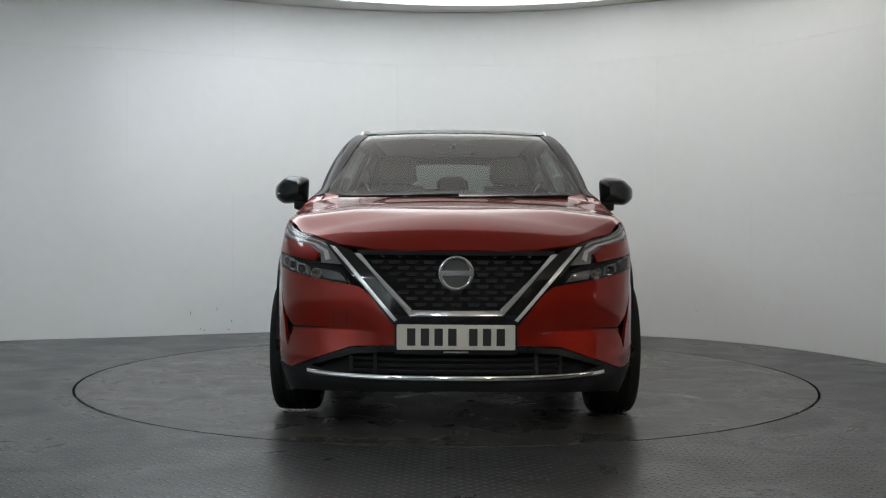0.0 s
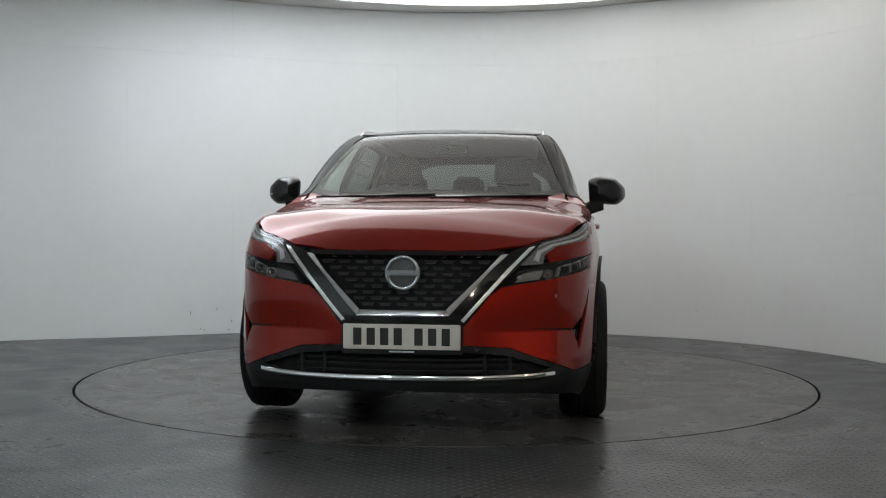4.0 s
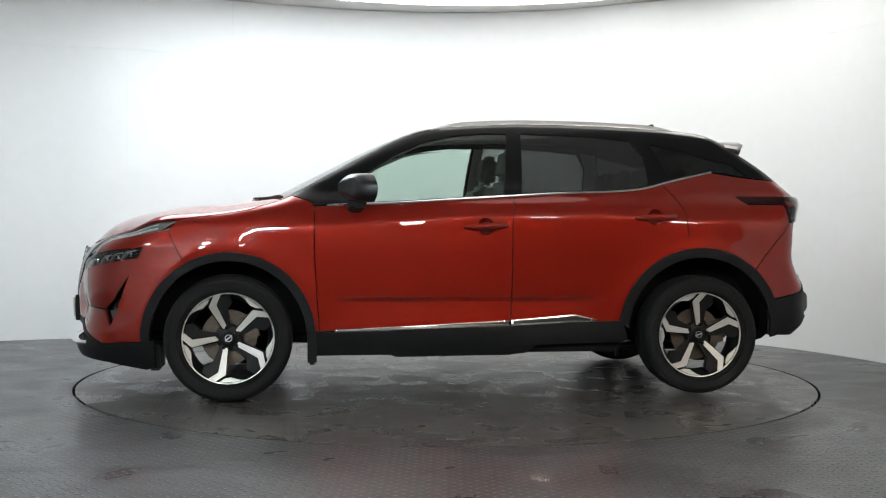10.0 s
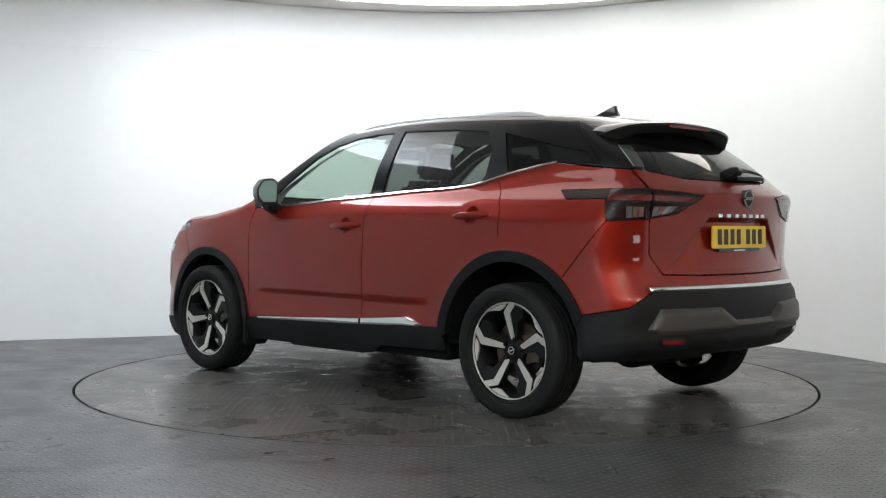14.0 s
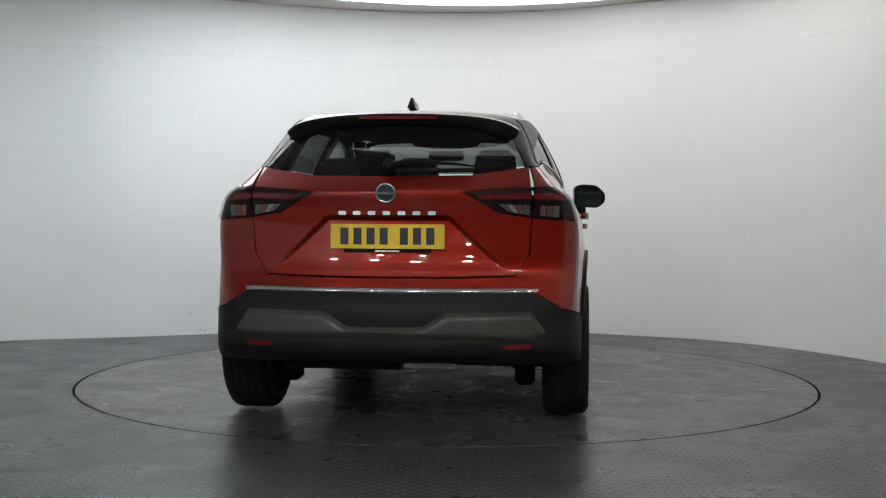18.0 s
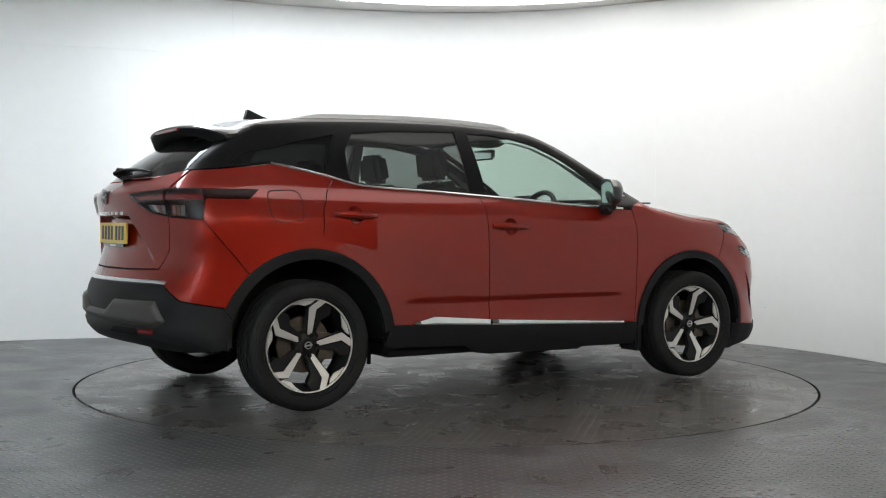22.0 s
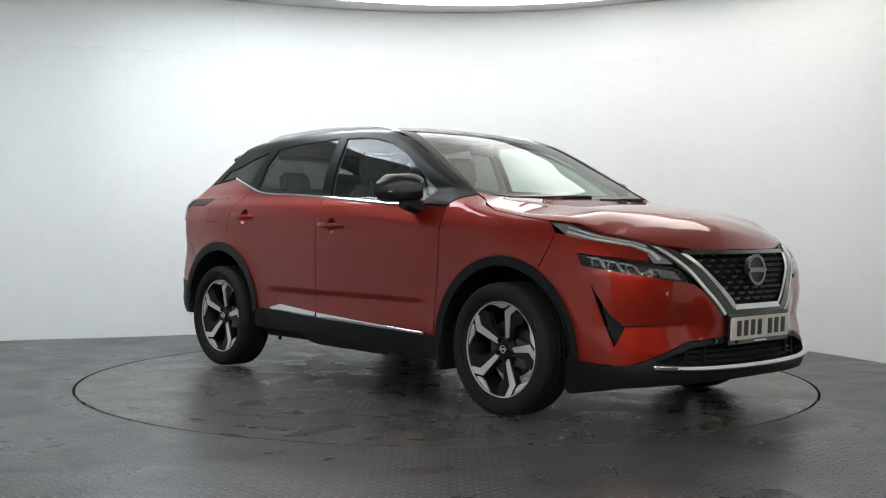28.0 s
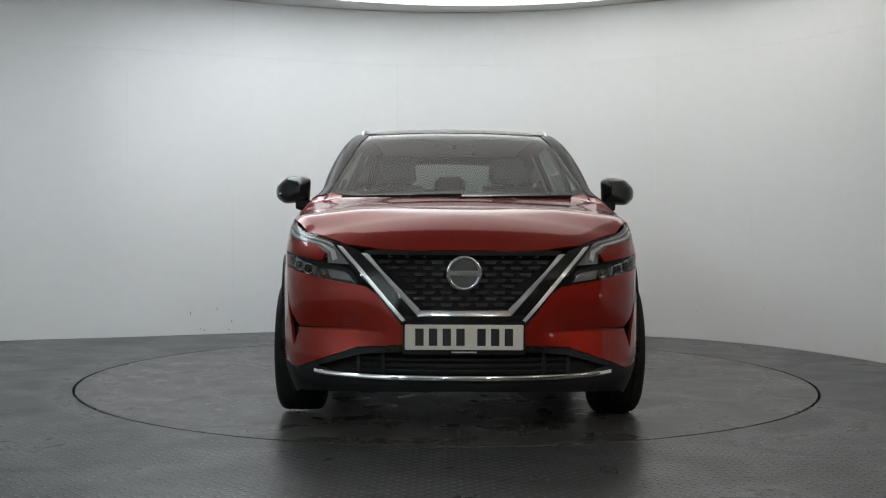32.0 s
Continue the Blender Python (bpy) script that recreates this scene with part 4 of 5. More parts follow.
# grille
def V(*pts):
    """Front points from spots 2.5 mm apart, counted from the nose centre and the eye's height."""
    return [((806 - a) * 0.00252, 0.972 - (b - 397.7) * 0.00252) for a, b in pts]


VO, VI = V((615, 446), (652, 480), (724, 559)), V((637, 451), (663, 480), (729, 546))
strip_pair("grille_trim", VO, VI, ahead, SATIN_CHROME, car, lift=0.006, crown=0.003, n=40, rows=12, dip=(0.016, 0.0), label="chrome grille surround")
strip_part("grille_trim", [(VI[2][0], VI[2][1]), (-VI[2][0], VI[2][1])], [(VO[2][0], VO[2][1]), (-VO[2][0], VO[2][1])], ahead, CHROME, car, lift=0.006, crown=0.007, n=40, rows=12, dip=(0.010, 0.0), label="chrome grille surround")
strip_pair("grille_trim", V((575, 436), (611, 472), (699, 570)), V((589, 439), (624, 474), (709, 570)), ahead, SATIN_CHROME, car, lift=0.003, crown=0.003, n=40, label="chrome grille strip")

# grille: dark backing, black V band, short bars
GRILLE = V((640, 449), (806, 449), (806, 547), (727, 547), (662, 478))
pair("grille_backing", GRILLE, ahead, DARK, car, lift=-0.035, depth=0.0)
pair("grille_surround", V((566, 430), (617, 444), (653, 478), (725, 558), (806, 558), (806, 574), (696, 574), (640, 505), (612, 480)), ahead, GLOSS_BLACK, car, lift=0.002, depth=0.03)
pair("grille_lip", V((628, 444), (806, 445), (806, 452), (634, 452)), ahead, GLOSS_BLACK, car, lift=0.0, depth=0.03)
bar_bm = bmesh.new()
for a, b, c, d in (((0, -0.029, 0.006), (0, 0.029, 0.006), (-0.016, 0.026, 0.001), (-0.016, -0.026, 0.001)), ((0, 0.029, 0.006), (0, -0.029, 0.006), (-0.004, -0.023, -0.007), (-0.004, 0.023, -0.007)),
                   ((-0.004, 0.023, -0.007), (-0.004, -0.023, -0.007), (-0.02, -0.022, -0.009), (-0.02, 0.022, -0.009))):
    bar_bm.faces.new([bar_bm.verts.new(p) for p in (a, b, c, d)])
bmesh.ops.remove_doubles(bar_bm, verts=bar_bm.verts, dist=1e-5)
bar = part("grille_bar", bar_bm, GRILLE_BLACK, car, smooth=False)
grille_half = np.array(GRILLE)
placed = []
for r in range(9):
    z = 0.832 - r * 0.0265
    for c in range(-6, 7):
        y = (c + 0.5 * (r % 2)) * 0.078
        tip = np.array([[abs(y) + 0.025, z]])
        if inside(grille_half, tip)[0] and math.hypot(y, z - 0.757) > 0.06:
            placed.append((y, z))
spots = ahead([p[0] for p in placed], [p[1] for p in placed])
for k, q in enumerate(spots):
    o = bar if k == 0 else new("grille_bar", bar.data)
    o.parent = car
    yaw_bar = -math.degrees(math.atan(0.8 * q[1]))
    o.matrix_basis = pose(q[0] - 0.012, q[1], q[2], 0, 0, yaw_bar)


def badge(name, x, z, r, parent, back=1):
    b = new(name)
    b.parent = parent
    bm = bmesh.new()
    n, m = 48, 10
    ring = [[bm.verts.new((0.3 * 0.125 * r * math.cos(2 * math.pi * j / m), (r + 0.125 * r * math.sin(2 * math.pi * j / m)) * math.cos(2 * math.pi * i / n), (r + 0.125 * r * math.sin(2 * math.pi * j / m)) * math.sin(2 * math.pi * i / n))) for j in range(m)] for i in range(n)]
    for i in range(n):
        for j in range(m):
            bm.faces.new((ring[i][j], ring[i][(j + 1) % m], ring[(i + 1) % n][(j + 1) % m], ring[(i + 1) % n][j]))
    part("badge_ring", bm, BADGE, b)
    bm = box(bmesh.new(), (-0.006, -1.12 * r, -0.17 * r), (0.008, 1.12 * r, 0.17 * r), 0.004)
    part("badge_bar", bm, BADGE, b)
    part("badge_disc", lathe([(0.0, -0.006), (0.98 * r, -0.006), (0.98 * r, -0.03)], 40), INK, b).matrix_basis = pose(0, 0, 0, 0, 0, -90)
    b.matrix_basis = pose(x, 0, z, 0, -4 * back, 0 if back > 0 else 180)
    return b


badge("badge", 2.238, 0.757, 0.07, car)
badge("badge", -2.145, 1.11, 0.041, car, -1)


def plate(x, z, facing, material, tilt=0):
    p = new("number_plate")
    p.parent = car
    p["label"] = "white number plate with dark bars" if facing > 0 else "yellow number plate with dark bars"
    bm = box(bmesh.new(), (-0.006, -0.26, -0.0555), (0.004, 0.26, 0.0555), 0.003)
    part("plate_face", bm, material, p)
    for k in range(7):
        y = (k - 3) * 0.060 + (0.016 if k > 3 else -0.016)
        part("character_bar", box(bmesh.new(), (0.004, y - 0.0185, -0.037), (0.0056, y + 0.0185, 0.039), 0.0), INK, p, smooth=False)
    bm = box(bmesh.new(), (-0.012, -0.20, -0.072), (0.0, 0.20, -0.054), 0.002)
    part("plate_holder", bm, GLOSS_BLACK, p)
    part("caption_bar", box(bmesh.new(), (0.0, -0.055, -0.069), (0.0015, 0.055, -0.063)), SATIN, p, smooth=False)
    p.matrix_basis = pose(x, 0, z, 0, tilt, 0 if facing > 0 else 180)
    return p


plate(2.262, 0.478, 1, PLATE_WHITE, 2)
plate(-2.095, 0.917, -1, PLATE_YELLOW, -1)
part("plate_pocket", box(bmesh.new(), (2.19, -0.27, 0.40), (2.252, 0.27, 0.55), 0.004), GLOSS_BLACK, car)
# small raised marks above the rear plate
for k in range(7):
    y = 0.205 - k * 0.068
    q = behind([y], [1.022])[0]
    part("tailgate_mark", box(bmesh.new(), (q[0] - 0.005, y - 0.017, 1.014), (q[0] + 0.004, y + 0.017, 1.031), 0.002), SATIN, car)

# lower intake
intake = new("air_intake")
intake.parent = car
half = [(0.0, 0.285), (0.54, 0.30), (0.64, 0.336), (0.46, 0.40), (0.0, 0.416)]
pair("intake_backing", half, ahead, DARK, intake, lift=-0.07, depth=0.0)
for z in (0.318, 0.345, 0.372):
    ys = np.linspace(-0.50, 0.50, 21)
    q = ahead(ys, np.full(21, z))
    vs, fs = [], []
    for p in q:
        vs += [(p[0] - 0.035, p[1], p[2] + 0.006), (p[0] - 0.03, p[1], p[2] - 0.006), (p[0] - 0.06, p[1], p[2] - 0.006), (p[0] - 0.06, p[1], p[2] + 0.006)]
    for k in range(20):
        fs += [(4 * k + j, 4 * k + (j + 1) % 4, 4 * k + 4 + (j + 1) % 4, 4 * k + 4 + j) for j in range(4)]
    obj("intake_slat", vs, fs, DARK, intake)
for s in (1, -1):
    for y in (0.36, 0.47):
        q = ahead([s * y], [0.35])[0]
        part("intake_strut", box(bmesh.new(), (q[0] - 0.06, q[1] - 0.008, 0.29), (q[0] - 0.02, q[1] + 0.008, 0.41), 0.003), CLADDING, intake)
    part("parking_sensor", box(bmesh.new(), (2.19, s * 0.33 - 0.016, 0.412), (2.232, s * 0.33 + 0.016, 0.436), 0.006), GLOSS_BLACK, car)
lip_y = np.linspace(-0.665, 0.665, 41)
strip_part("lip_trim", [(y, 0.307 + 0.020 * (abs(y) / 0.7) ** 5) for y in lip_y], [(y, 0.284 + 0.020 * (abs(y) / 0.7) ** 5) for y in lip_y], ahead, CHROME, car, lift=0.016, crown=0.014, n=70, label="chrome lower lip strip")

# tow-eye cover
cover = rounded([(-0.488, 0.512), (-0.552, 0.512), (-0.552, 0.575), (-0.488, 0.575)], 0.008, 3)
panel("tow_cover_gap", cover, ahead, DARK, car, holes=[[tuple(q) for q in inset(cover, 0.0022)]], lift=0.0012, depth=0.0, size=0.015)

# fog slots
pair("fog_backing", inset(FOG, -0.012), around, GLOSS_BLACK, car, lift=-0.035, depth=0.0, size=0.02)
pair("fog_lamp", P((1.925, 0.79, 0.495), (1.962, 0.763, 0.43), (1.988, 0.745, 0.495)), around, LAMP_DARK, car, lift=-0.022, depth=0.01, size=0.015)
# Flat dark sliver on the skin: shade of the bumper's crease, put in as colour.
pair("bumper_crease_shade", P((2.003, 0.736, 0.506), (2.13, 0.53, 0.512), (2.003, 0.736, 0.496)), around, DARK, car, lift=0.0012, depth=0.0, size=0.02)

# headlamps: dark tray, bright modules, clear lens
HEAD = P((1.79, 0.830, 0.838), (1.815, 0.829, 0.786), (1.995, 0.725, 0.753), (2.114, 0.549, 0.709), (2.15, 0.46, 0.703), (2.125, 0.495, 0.766), (2.063, 0.61, 0.800), (1.981, 0.718, 0.815))
DAY = P(DAY_TIP, *DAY_LOW, (2.108, 0.515, 0.797), (2.085, 0.50, 0.845), *DAY_TOP[::-1])
HB = np.array([HEAD[0], HEAD[1], HEAD[4], HEAD[5]])
DN = np.array(DAY)


def head_at(f, h):
    """A spot in the lamp: f from its outer to its inner end, h from its lower to its upper edge."""
    lo, hi = HB[1] + (HB[2] - HB[1]) * f, HB[0] + (HB[3] - HB[0]) * f
    return lo + (hi - lo) * h


def lamp_cup(name, f, h, r, material, lamp, flip, back=0.030, dome=False):
    """A small reflector bowl, or the dark dome in it, that looks forwards out of the lamp."""
    uv = head_at(f, h)
    p = around([uv[0]], [uv[1]])
    n = normal_at(p)[0]
    q = p[0] - n * back
    d = Vector((0.75 + 0.25 * n[0], 0.25 * n[1], 0.0))
    if flip:
        q, d = q * np.array([1, -1, 1]), Vector((d.x, -d.y, d.z))
    profile = [(0.0, 0.45 * r), (0.35 * r, 0.38 * r), (0.6 * r, 0.12 * r), (0.66 * r, -0.2 * r)] if dome else [(0.0, -0.7 * r), (0.5 * r, -0.55 * r), (0.85 * r, -0.1 * r), (r, 0.35 * r), (1.08 * r, 0.35 * r), (1.08 * r, -0.1 * r)]
    ob = part(name, lathe(profile, 20, "z"), material, lamp)
    ob.matrix_basis = Matrix.Translation(Vector(q)) @ d.to_track_quat("Z", "Y").to_matrix().to_4x4()


for flip in (False, True):
    lamp = new("headlamp")
    lamp.parent = car
    lamp["label"] = "slim clear headlamp with bright reflector bowls"
    panel("lens", HEAD, around, LENS, lamp, lift=0.001, depth=0.0, size=0.03, mirror=flip)
    panel("tray", inset(HEAD, -0.004), around, LAMP_TRAY, lamp, lift=-0.058, depth=0.0, size=0.03, mirror=flip)
    for k in range(3):
        f = 0.13 + 0.165 * k
        lamp_cup("reflector", f, 0.50, 0.022, CHROME, lamp, flip)
        lamp_cup("projector", f, 0.48, 0.026, GLOSS_BLACK, lamp, flip, 0.026, True)
        a, b = f + 0.066, f + 0.098
        panel("divider", [head_at(a, 0.12), head_at(b, 0.12), head_at(b, 0.88), head_at(a, 0.88)], around, LAMP_MODULE, lamp, lift=-0.022, depth=0.02, size=0.015, mirror=flip)
        panel("brow", [head_at(f - 0.055, 0.80), head_at(f + 0.055, 0.80), head_at(f + 0.055, 0.90), head_at(f - 0.055, 0.90)], around, LAMP_GREY, lamp, lift=-0.014, depth=0.008, size=0.015, mirror=flip)
    lamp_cup("turn_reflector", 0.655, 0.45, 0.022, CHROME, lamp, flip)
    lamp_cup("turn_bulb", 0.655, 0.45, 0.014, AMBER, lamp, flip, 0.030, True)
    panel("inner_cover", [head_at(0.74, 0.10), head_at(0.95, 0.16), head_at(0.93, 0.80), head_at(0.74, 0.86)], around, LAMP_MODULE, lamp, lift=-0.012, depth=0.01, size=0.02, mirror=flip)
    run = new("running_lamp")
    run.parent = car
    panel("housing", DAY, around, LAMP_RUN, run, lift=-0.014, depth=0.0, size=0.02, mirror=flip)
    panel("lens", DAY, around, LENS, run, lift=0.001, depth=0.0, size=0.03, mirror=flip)
    for a, b in ((0.26, 0.33), (0.60, 0.80)):
        panel("light_guide", [*(DN[1:6] * a + DN[[11, 10, 9, 8, 7]] * (1 - a)), *(DN[1:6] * b + DN[[11, 10, 9, 8, 7]] * (1 - b))[::-1]], around, LAMP_CLEAR, run, lift=-0.006, depth=0.006, size=0.02, mirror=flip, label="pale grey light guide")

# tail lamps
def cells(quad, n, gap=0.08):
    """A four-sided field split along its length into n pieces."""
    a, b, c, d = (np.array(q, float) for q in quad)
    out = []
    for k in range(n):
        f0, f1 = (k + gap) / n, (k + 1 - gap) / n
        out.append([a + (b - a) * f0, a + (b - a) * f1, d + (c - d) * f1, d + (c - d) * f0])
    return out


def tail_lamp(outline, family, field, finish, strips, clear):
    for flip in (False, True):
        lamp = new("tail_lamp")
        lamp.parent = car
        lamp["label"] = "smoked tail lamp with dark red strip and clear cells"
        panel("housing", inset(outline, -0.001), family, LAMP_TAIL, lamp, lift=0.001, size=0.02, mirror=flip)
        for s in strips:
            panel("light_strip", s, family, LAMP_RED, lamp, lift=0.005, depth=0.005, size=0.02, label="red lamp strip", mirror=flip)
        for cell, m in zip(cells(field, len(finish)), finish):
            panel("cell", cell, family, m, lamp, lift=0.004, depth=0.004, size=0.02, mirror=flip)
        panel("lens", inset(clear, 0.002), family, LENS, lamp, lift=0.011, depth=0.008, size=0.025, mirror=flip)


tail_lamp([(0.645, 1.143), (0.338, 1.118), (0.50, 1.029), (0.648, 1.007)], behind, [(0.638, 1.060), (0.462, 1.066), (0.515, 1.037), (0.638, 1.017)],
          (LAMP_MODULE, LAMP_PALE, LAMP_GREY, LAMP_MODULE, LAMP_TAIL), [[(0.642, 1.116), (0.40, 1.103), (0.435, 1.086), (0.642, 1.092)]], [(0.645, 1.143), (0.338, 1.118), (0.50, 1.029), (0.648, 1.007)])
OUT = [B((0.655, 1.060))[0], B((0.655, 1.018))[0]]
END = S((-1.93, 1.060), (-1.93, 1.004))
tail_lamp([*S((-1.575, 1.141), (-1.64, 1.099), (-1.86, 1.099), (-1.885, 0.992)), *B((0.652, 1.006), (0.649, 1.143))], around, [OUT[0], END[0], END[1], OUT[1]],
          (LAMP_TAIL, LAMP_PALE, AMBER, LAMP_MODULE, LAMP_TAIL), [[*S((-1.875, 1.112), (-1.875, 1.088)), *B((0.655, 1.090), (0.655, 1.114))]], [*S((-1.865, 1.141), (-1.868, 1.075), (-1.885, 0.992)), *B((0.652, 1.006), (0.649, 1.143))])
pair("reflector", [(0.65, 0.438), (0.52, 0.436), (0.535, 0.418), (0.645, 0.420)], behind, LAMP_RED, car, lift=0.012, depth=0.01, size=0.02)
pair("valance_slot", [(0.51, 0.44), (0.28, 0.44), (0.22, 0.41), (0.50, 0.405)], behind, DARK, car, lift=0.006, depth=0.0, size=0.03)

# wheels
def fan(poly, y0, slope, thick, turn, pieces=None):
    """A plate of the wheel: outline in parts of the rim radius as seen from outside, dished towards the hub."""
    R = 0.253
    bm = bmesh.new()
    c, s = math.cos(radians(turn)), math.sin(radians(turn))
    front, back = [], []
    for a, b in poly:
        x, z = a * c - b * s, a * s + b * c
        y = y0 + slope * math.hypot(a, b)
        front.append(bm.verts.new((-x * R, y, z * R)))
        back.append(bm.verts.new((-x * R, y - thick, z * R)))
    n = len(poly)
    for q in pieces or [range(n)]:
        bm.faces.new([front[i] for i in q])
        bm.faces.new([back[i] for i in q][::-1])
    for i in range(n):
        bm.faces.new((front[i], back[i], back[(i + 1) % n], front[(i + 1) % n]))
    bmesh.ops.triangulate(bm, faces=[f for f in bm.faces if len(f.verts) > 4])
    bmesh.ops.bevel(bm, geom=[e for e in bm.edges if len(e.link_faces) == 2 and e.calc_face_angle() > 0.6], offset=0.0012, segments=1, affect="EDGES")
    return bm


FACE = [(-0.125, 0.20), (-0.43, 0.69), (-0.32, 0.945), (-0.16, 0.985), (-0.262, 0.735), (-0.025, 0.23)]
WEB = [(-0.15, 0.17), (-0.45, 0.70), (-0.33, 0.94), (-0.13, 0.98), (0.02, 0.96), (0.085, 0.80), (-0.03, 0.62), (0.05, 0.22)]
LIPS = [(0.22, 0.965), (0.42, 0.895), (0.60, 0.775), (0.735, 0.66), (0.60, 0.665), (0.47, 0.72), (0.36, 0.86)]


def tyre_profile():
    side_wall = [(0.256, 0.082), (0.262, 0.097), (0.272, 0.106), (0.276, 0.1045), (0.280, 0.114), (0.300, 0.120), (0.318, 0.1195), (0.322, 0.117), (0.326, 0.1175), (0.338, 0.110), (0.347, 0.101), (0.3525, 0.089)]
    tread = []
    for g in (0.055, 0.018, -0.018, -0.055):
        tread += [(0.3555, g + 0.006), (0.3485, g + 0.0045), (0.3485, g - 0.0045), (0.3555, g - 0.006)]
    return side_wall + tread + [(r, -y) for r, y in side_wall[::-1]] + [(0.25, -0.075), (0.25, 0.075), (0.256, 0.082)]


def wheel_parts(w):
    part("tyre", lathe(tyre_profile(), 96), RUBBER, w, sharp=25)
    rim = part("rim", lathe([(0.25, -0.09), (0.235, -0.08), (0.215, -0.02), (0.225, 0.05), (0.240, 0.074), (0.2455, 0.086), (0.2455, 0.06), (0.25, -0.09)], 72), WHEEL_BLACK, w)
    part("rim_edge", lathe([(0.2485, 0.080), (0.249, 0.0900), (0.2535, 0.0915), (0.256, 0.089), (0.256, 0.080)], 96), ALLOY, w, "machined bright rim edge")
    part("brake_disc", lathe([(0.0, 0.012), (0.07, 0.012), (0.075, 0.004), (0.155, 0.004), (0.155, -0.02), (0.0, -0.02)], 48), STEEL, w)
    bm = bmesh.new()
    prism(bm, [(0.06, -0.07), (0.16, -0.06), (0.17, 0.0), (0.155, 0.075), (0.065, 0.08), (0.09, 0.0)], 0.05, pose(0, -0.01, 0, 0, -150, 0))
    part("brake_caliper", bm, STEEL, w)
    hub = part("hub", lathe([(0.0, 0.066), (0.028, 0.066), (0.031, 0.060), (0.034, 0.054), (0.042, 0.050), (0.070, 0.044), (0.076, 0.02), (0.08, -0.02), (0.0, -0.02)], 40), WHEEL_BLACK, w)
    ring = part("hub_cap_ring", lathe([(0.016, 0.066), (0.0165, 0.0685), (0.0205, 0.0685), (0.021, 0.066)], 32), SATIN, w)
    bm = box(bmesh.new(), (-0.024, 0.066, -0.004), (0.024, 0.0688, 0.004), 0.0)
    part("hub_cap_bar", bm, SATIN, w).matrix_basis = pose(0, 0, 0, 0, 40, 0)
    for k in range(5):
        part("lug_nut", lathe([(0.0, 0.060), (0.009, 0.060), (0.011, 0.056), (0.011, 0.03), (0.0, 0.03)], 8), GLOSS_BLACK, w).matrix_basis = pose(0.060 * math.sin(radians(72 * k + 10)), 0, 0.060 * math.cos(radians(72 * k + 10)))
    for k in range(5):
        part("spoke", fan(WEB, 0.040, 0.038, 0.040, 72 * k, [(0, 1, 6, 7), (1, 2, 3, 4, 5, 6)]), WHEEL_BLACK, w)
        part("spoke_face", fan(FACE, 0.0445, 0.042, 0.006, 72 * k, [(0, 1, 4, 5), (1, 2, 3, 4)]), ALLOY, w, "machined bright spoke face")
        part("rim_segment", fan(LIPS, 0.0425, 0.042, 0.012, 72 * k), ALLOY, w, "machined bright rim segment")


front_left = new("wheel")
front_left.parent = car
wheel_parts(front_left)
TRUE = Matrix.Scale(0.975, 4)
front_left.matrix_basis = pose(AXLE_F, 0.803, 0.3467) @ TRUE
for x, y, turn, roll in ((AXLE_R, 0.800, 0, -19), (AXLE_F, -0.800, 180, -38), (AXLE_R, -0.800, 180, -32)):
    copy_thing(front_left, pose(x, y * 1.00375, 0.3467) @ pose(0, 0, 0, 0, 0, turn) @ pose(0, 0, 0, 0, roll, 0) @ TRUE)

# dark unseen shell added behind the skin to block light, and the underside
pair("inner_shell", S((-2.0, 0.30), (-1.80, 0.30), *arc(*RC, 0.44, 176, 4), (-0.88, 0.26), (0.88, 0.26)) + S(*arc(*FC, 0.43, 176, 4)) + S((1.78, 0.24)) + P((2.2, 0.3, 0.24), (2.25, 0.0, 0.24), (2.2, 0.0, 0.84), (2.1, 0.45, 0.84), (1.9, 0.7, 0.86)) + S((1.5, 0.92), (1.0, 1.0), (0.9, 1.04), (-1.4, 1.06), (-1.9, 1.1)) + P((-2.1, 0.3, 1.13), (-2.12, 0.0, 1.13), (-2.1, 0.0, 0.32)),
     around, DARK, car, lift=-0.05, depth=0.0, size=0.05)
bm = bmesh.new()
box(bm, (-1.62, -0.55, 0.285), (2.05, 0.55, 0.325), 0.01)
box(bm, (-0.85, -0.83, 0.25), (0.85, 0.83, 0.33), 0.01)
part("floor_pan", bm, DARK, car, smooth=False)
for x in (AXLE_F, AXLE_R):
    for s in (1, -1):
        bm = lathe([(0.435, 0.0), (0.44, 0.04), (0.44, 0.30), (0.0, 0.30)], 40)
        for f in [f for f in bm.faces if min(v.co.z for v in f.verts) < -0.06]:
            bm.faces.remove(f)
        ob = part("wheel_housing", bm, DARK, car)
        ob.matrix_basis = pose(x, s * 0.87, 0.36, 0, 0, 180 if s > 0 else 0)
for s in (1, -1):
    part("mud_flap", box(bmesh.new(), (0.855, s * 0.82 - 0.08, 0.20), (0.905, s * 0.82 + 0.09, 0.40), 0.012), CLADDING, car)
    part("mud_flap", box(bmesh.new(), (-1.79, s * 0.81 - 0.07, 0.34), (-1.745, s * 0.81 + 0.07, 0.53), 0.014), CLADDING, car)
    part("air_deflector", box(bmesh.new(), (1.70, s * 0.70 - 0.12, 0.165), (1.765, s * 0.70 + 0.10, 0.31), 0.01), CLADDING, car)
    part("suspension_arm", box(bmesh.new(), (-1.40, s * 0.45 - 0.25, 0.25), (-1.28, s * 0.45 + 0.22, 0.29), 0.015), DARK, car)
bm = bmesh.new()
bmesh.ops.create_cone(bm, cap_ends=True, segments=20, radius1=0.10, radius2=0.10, depth=0.55, matrix=pose(-1.80, 0.25, 0.345, 90, 0, 0) @ Matrix.Diagonal((1.0, 0.7, 1, 1)))
part("exhaust_box", bm, CLADDING, car)


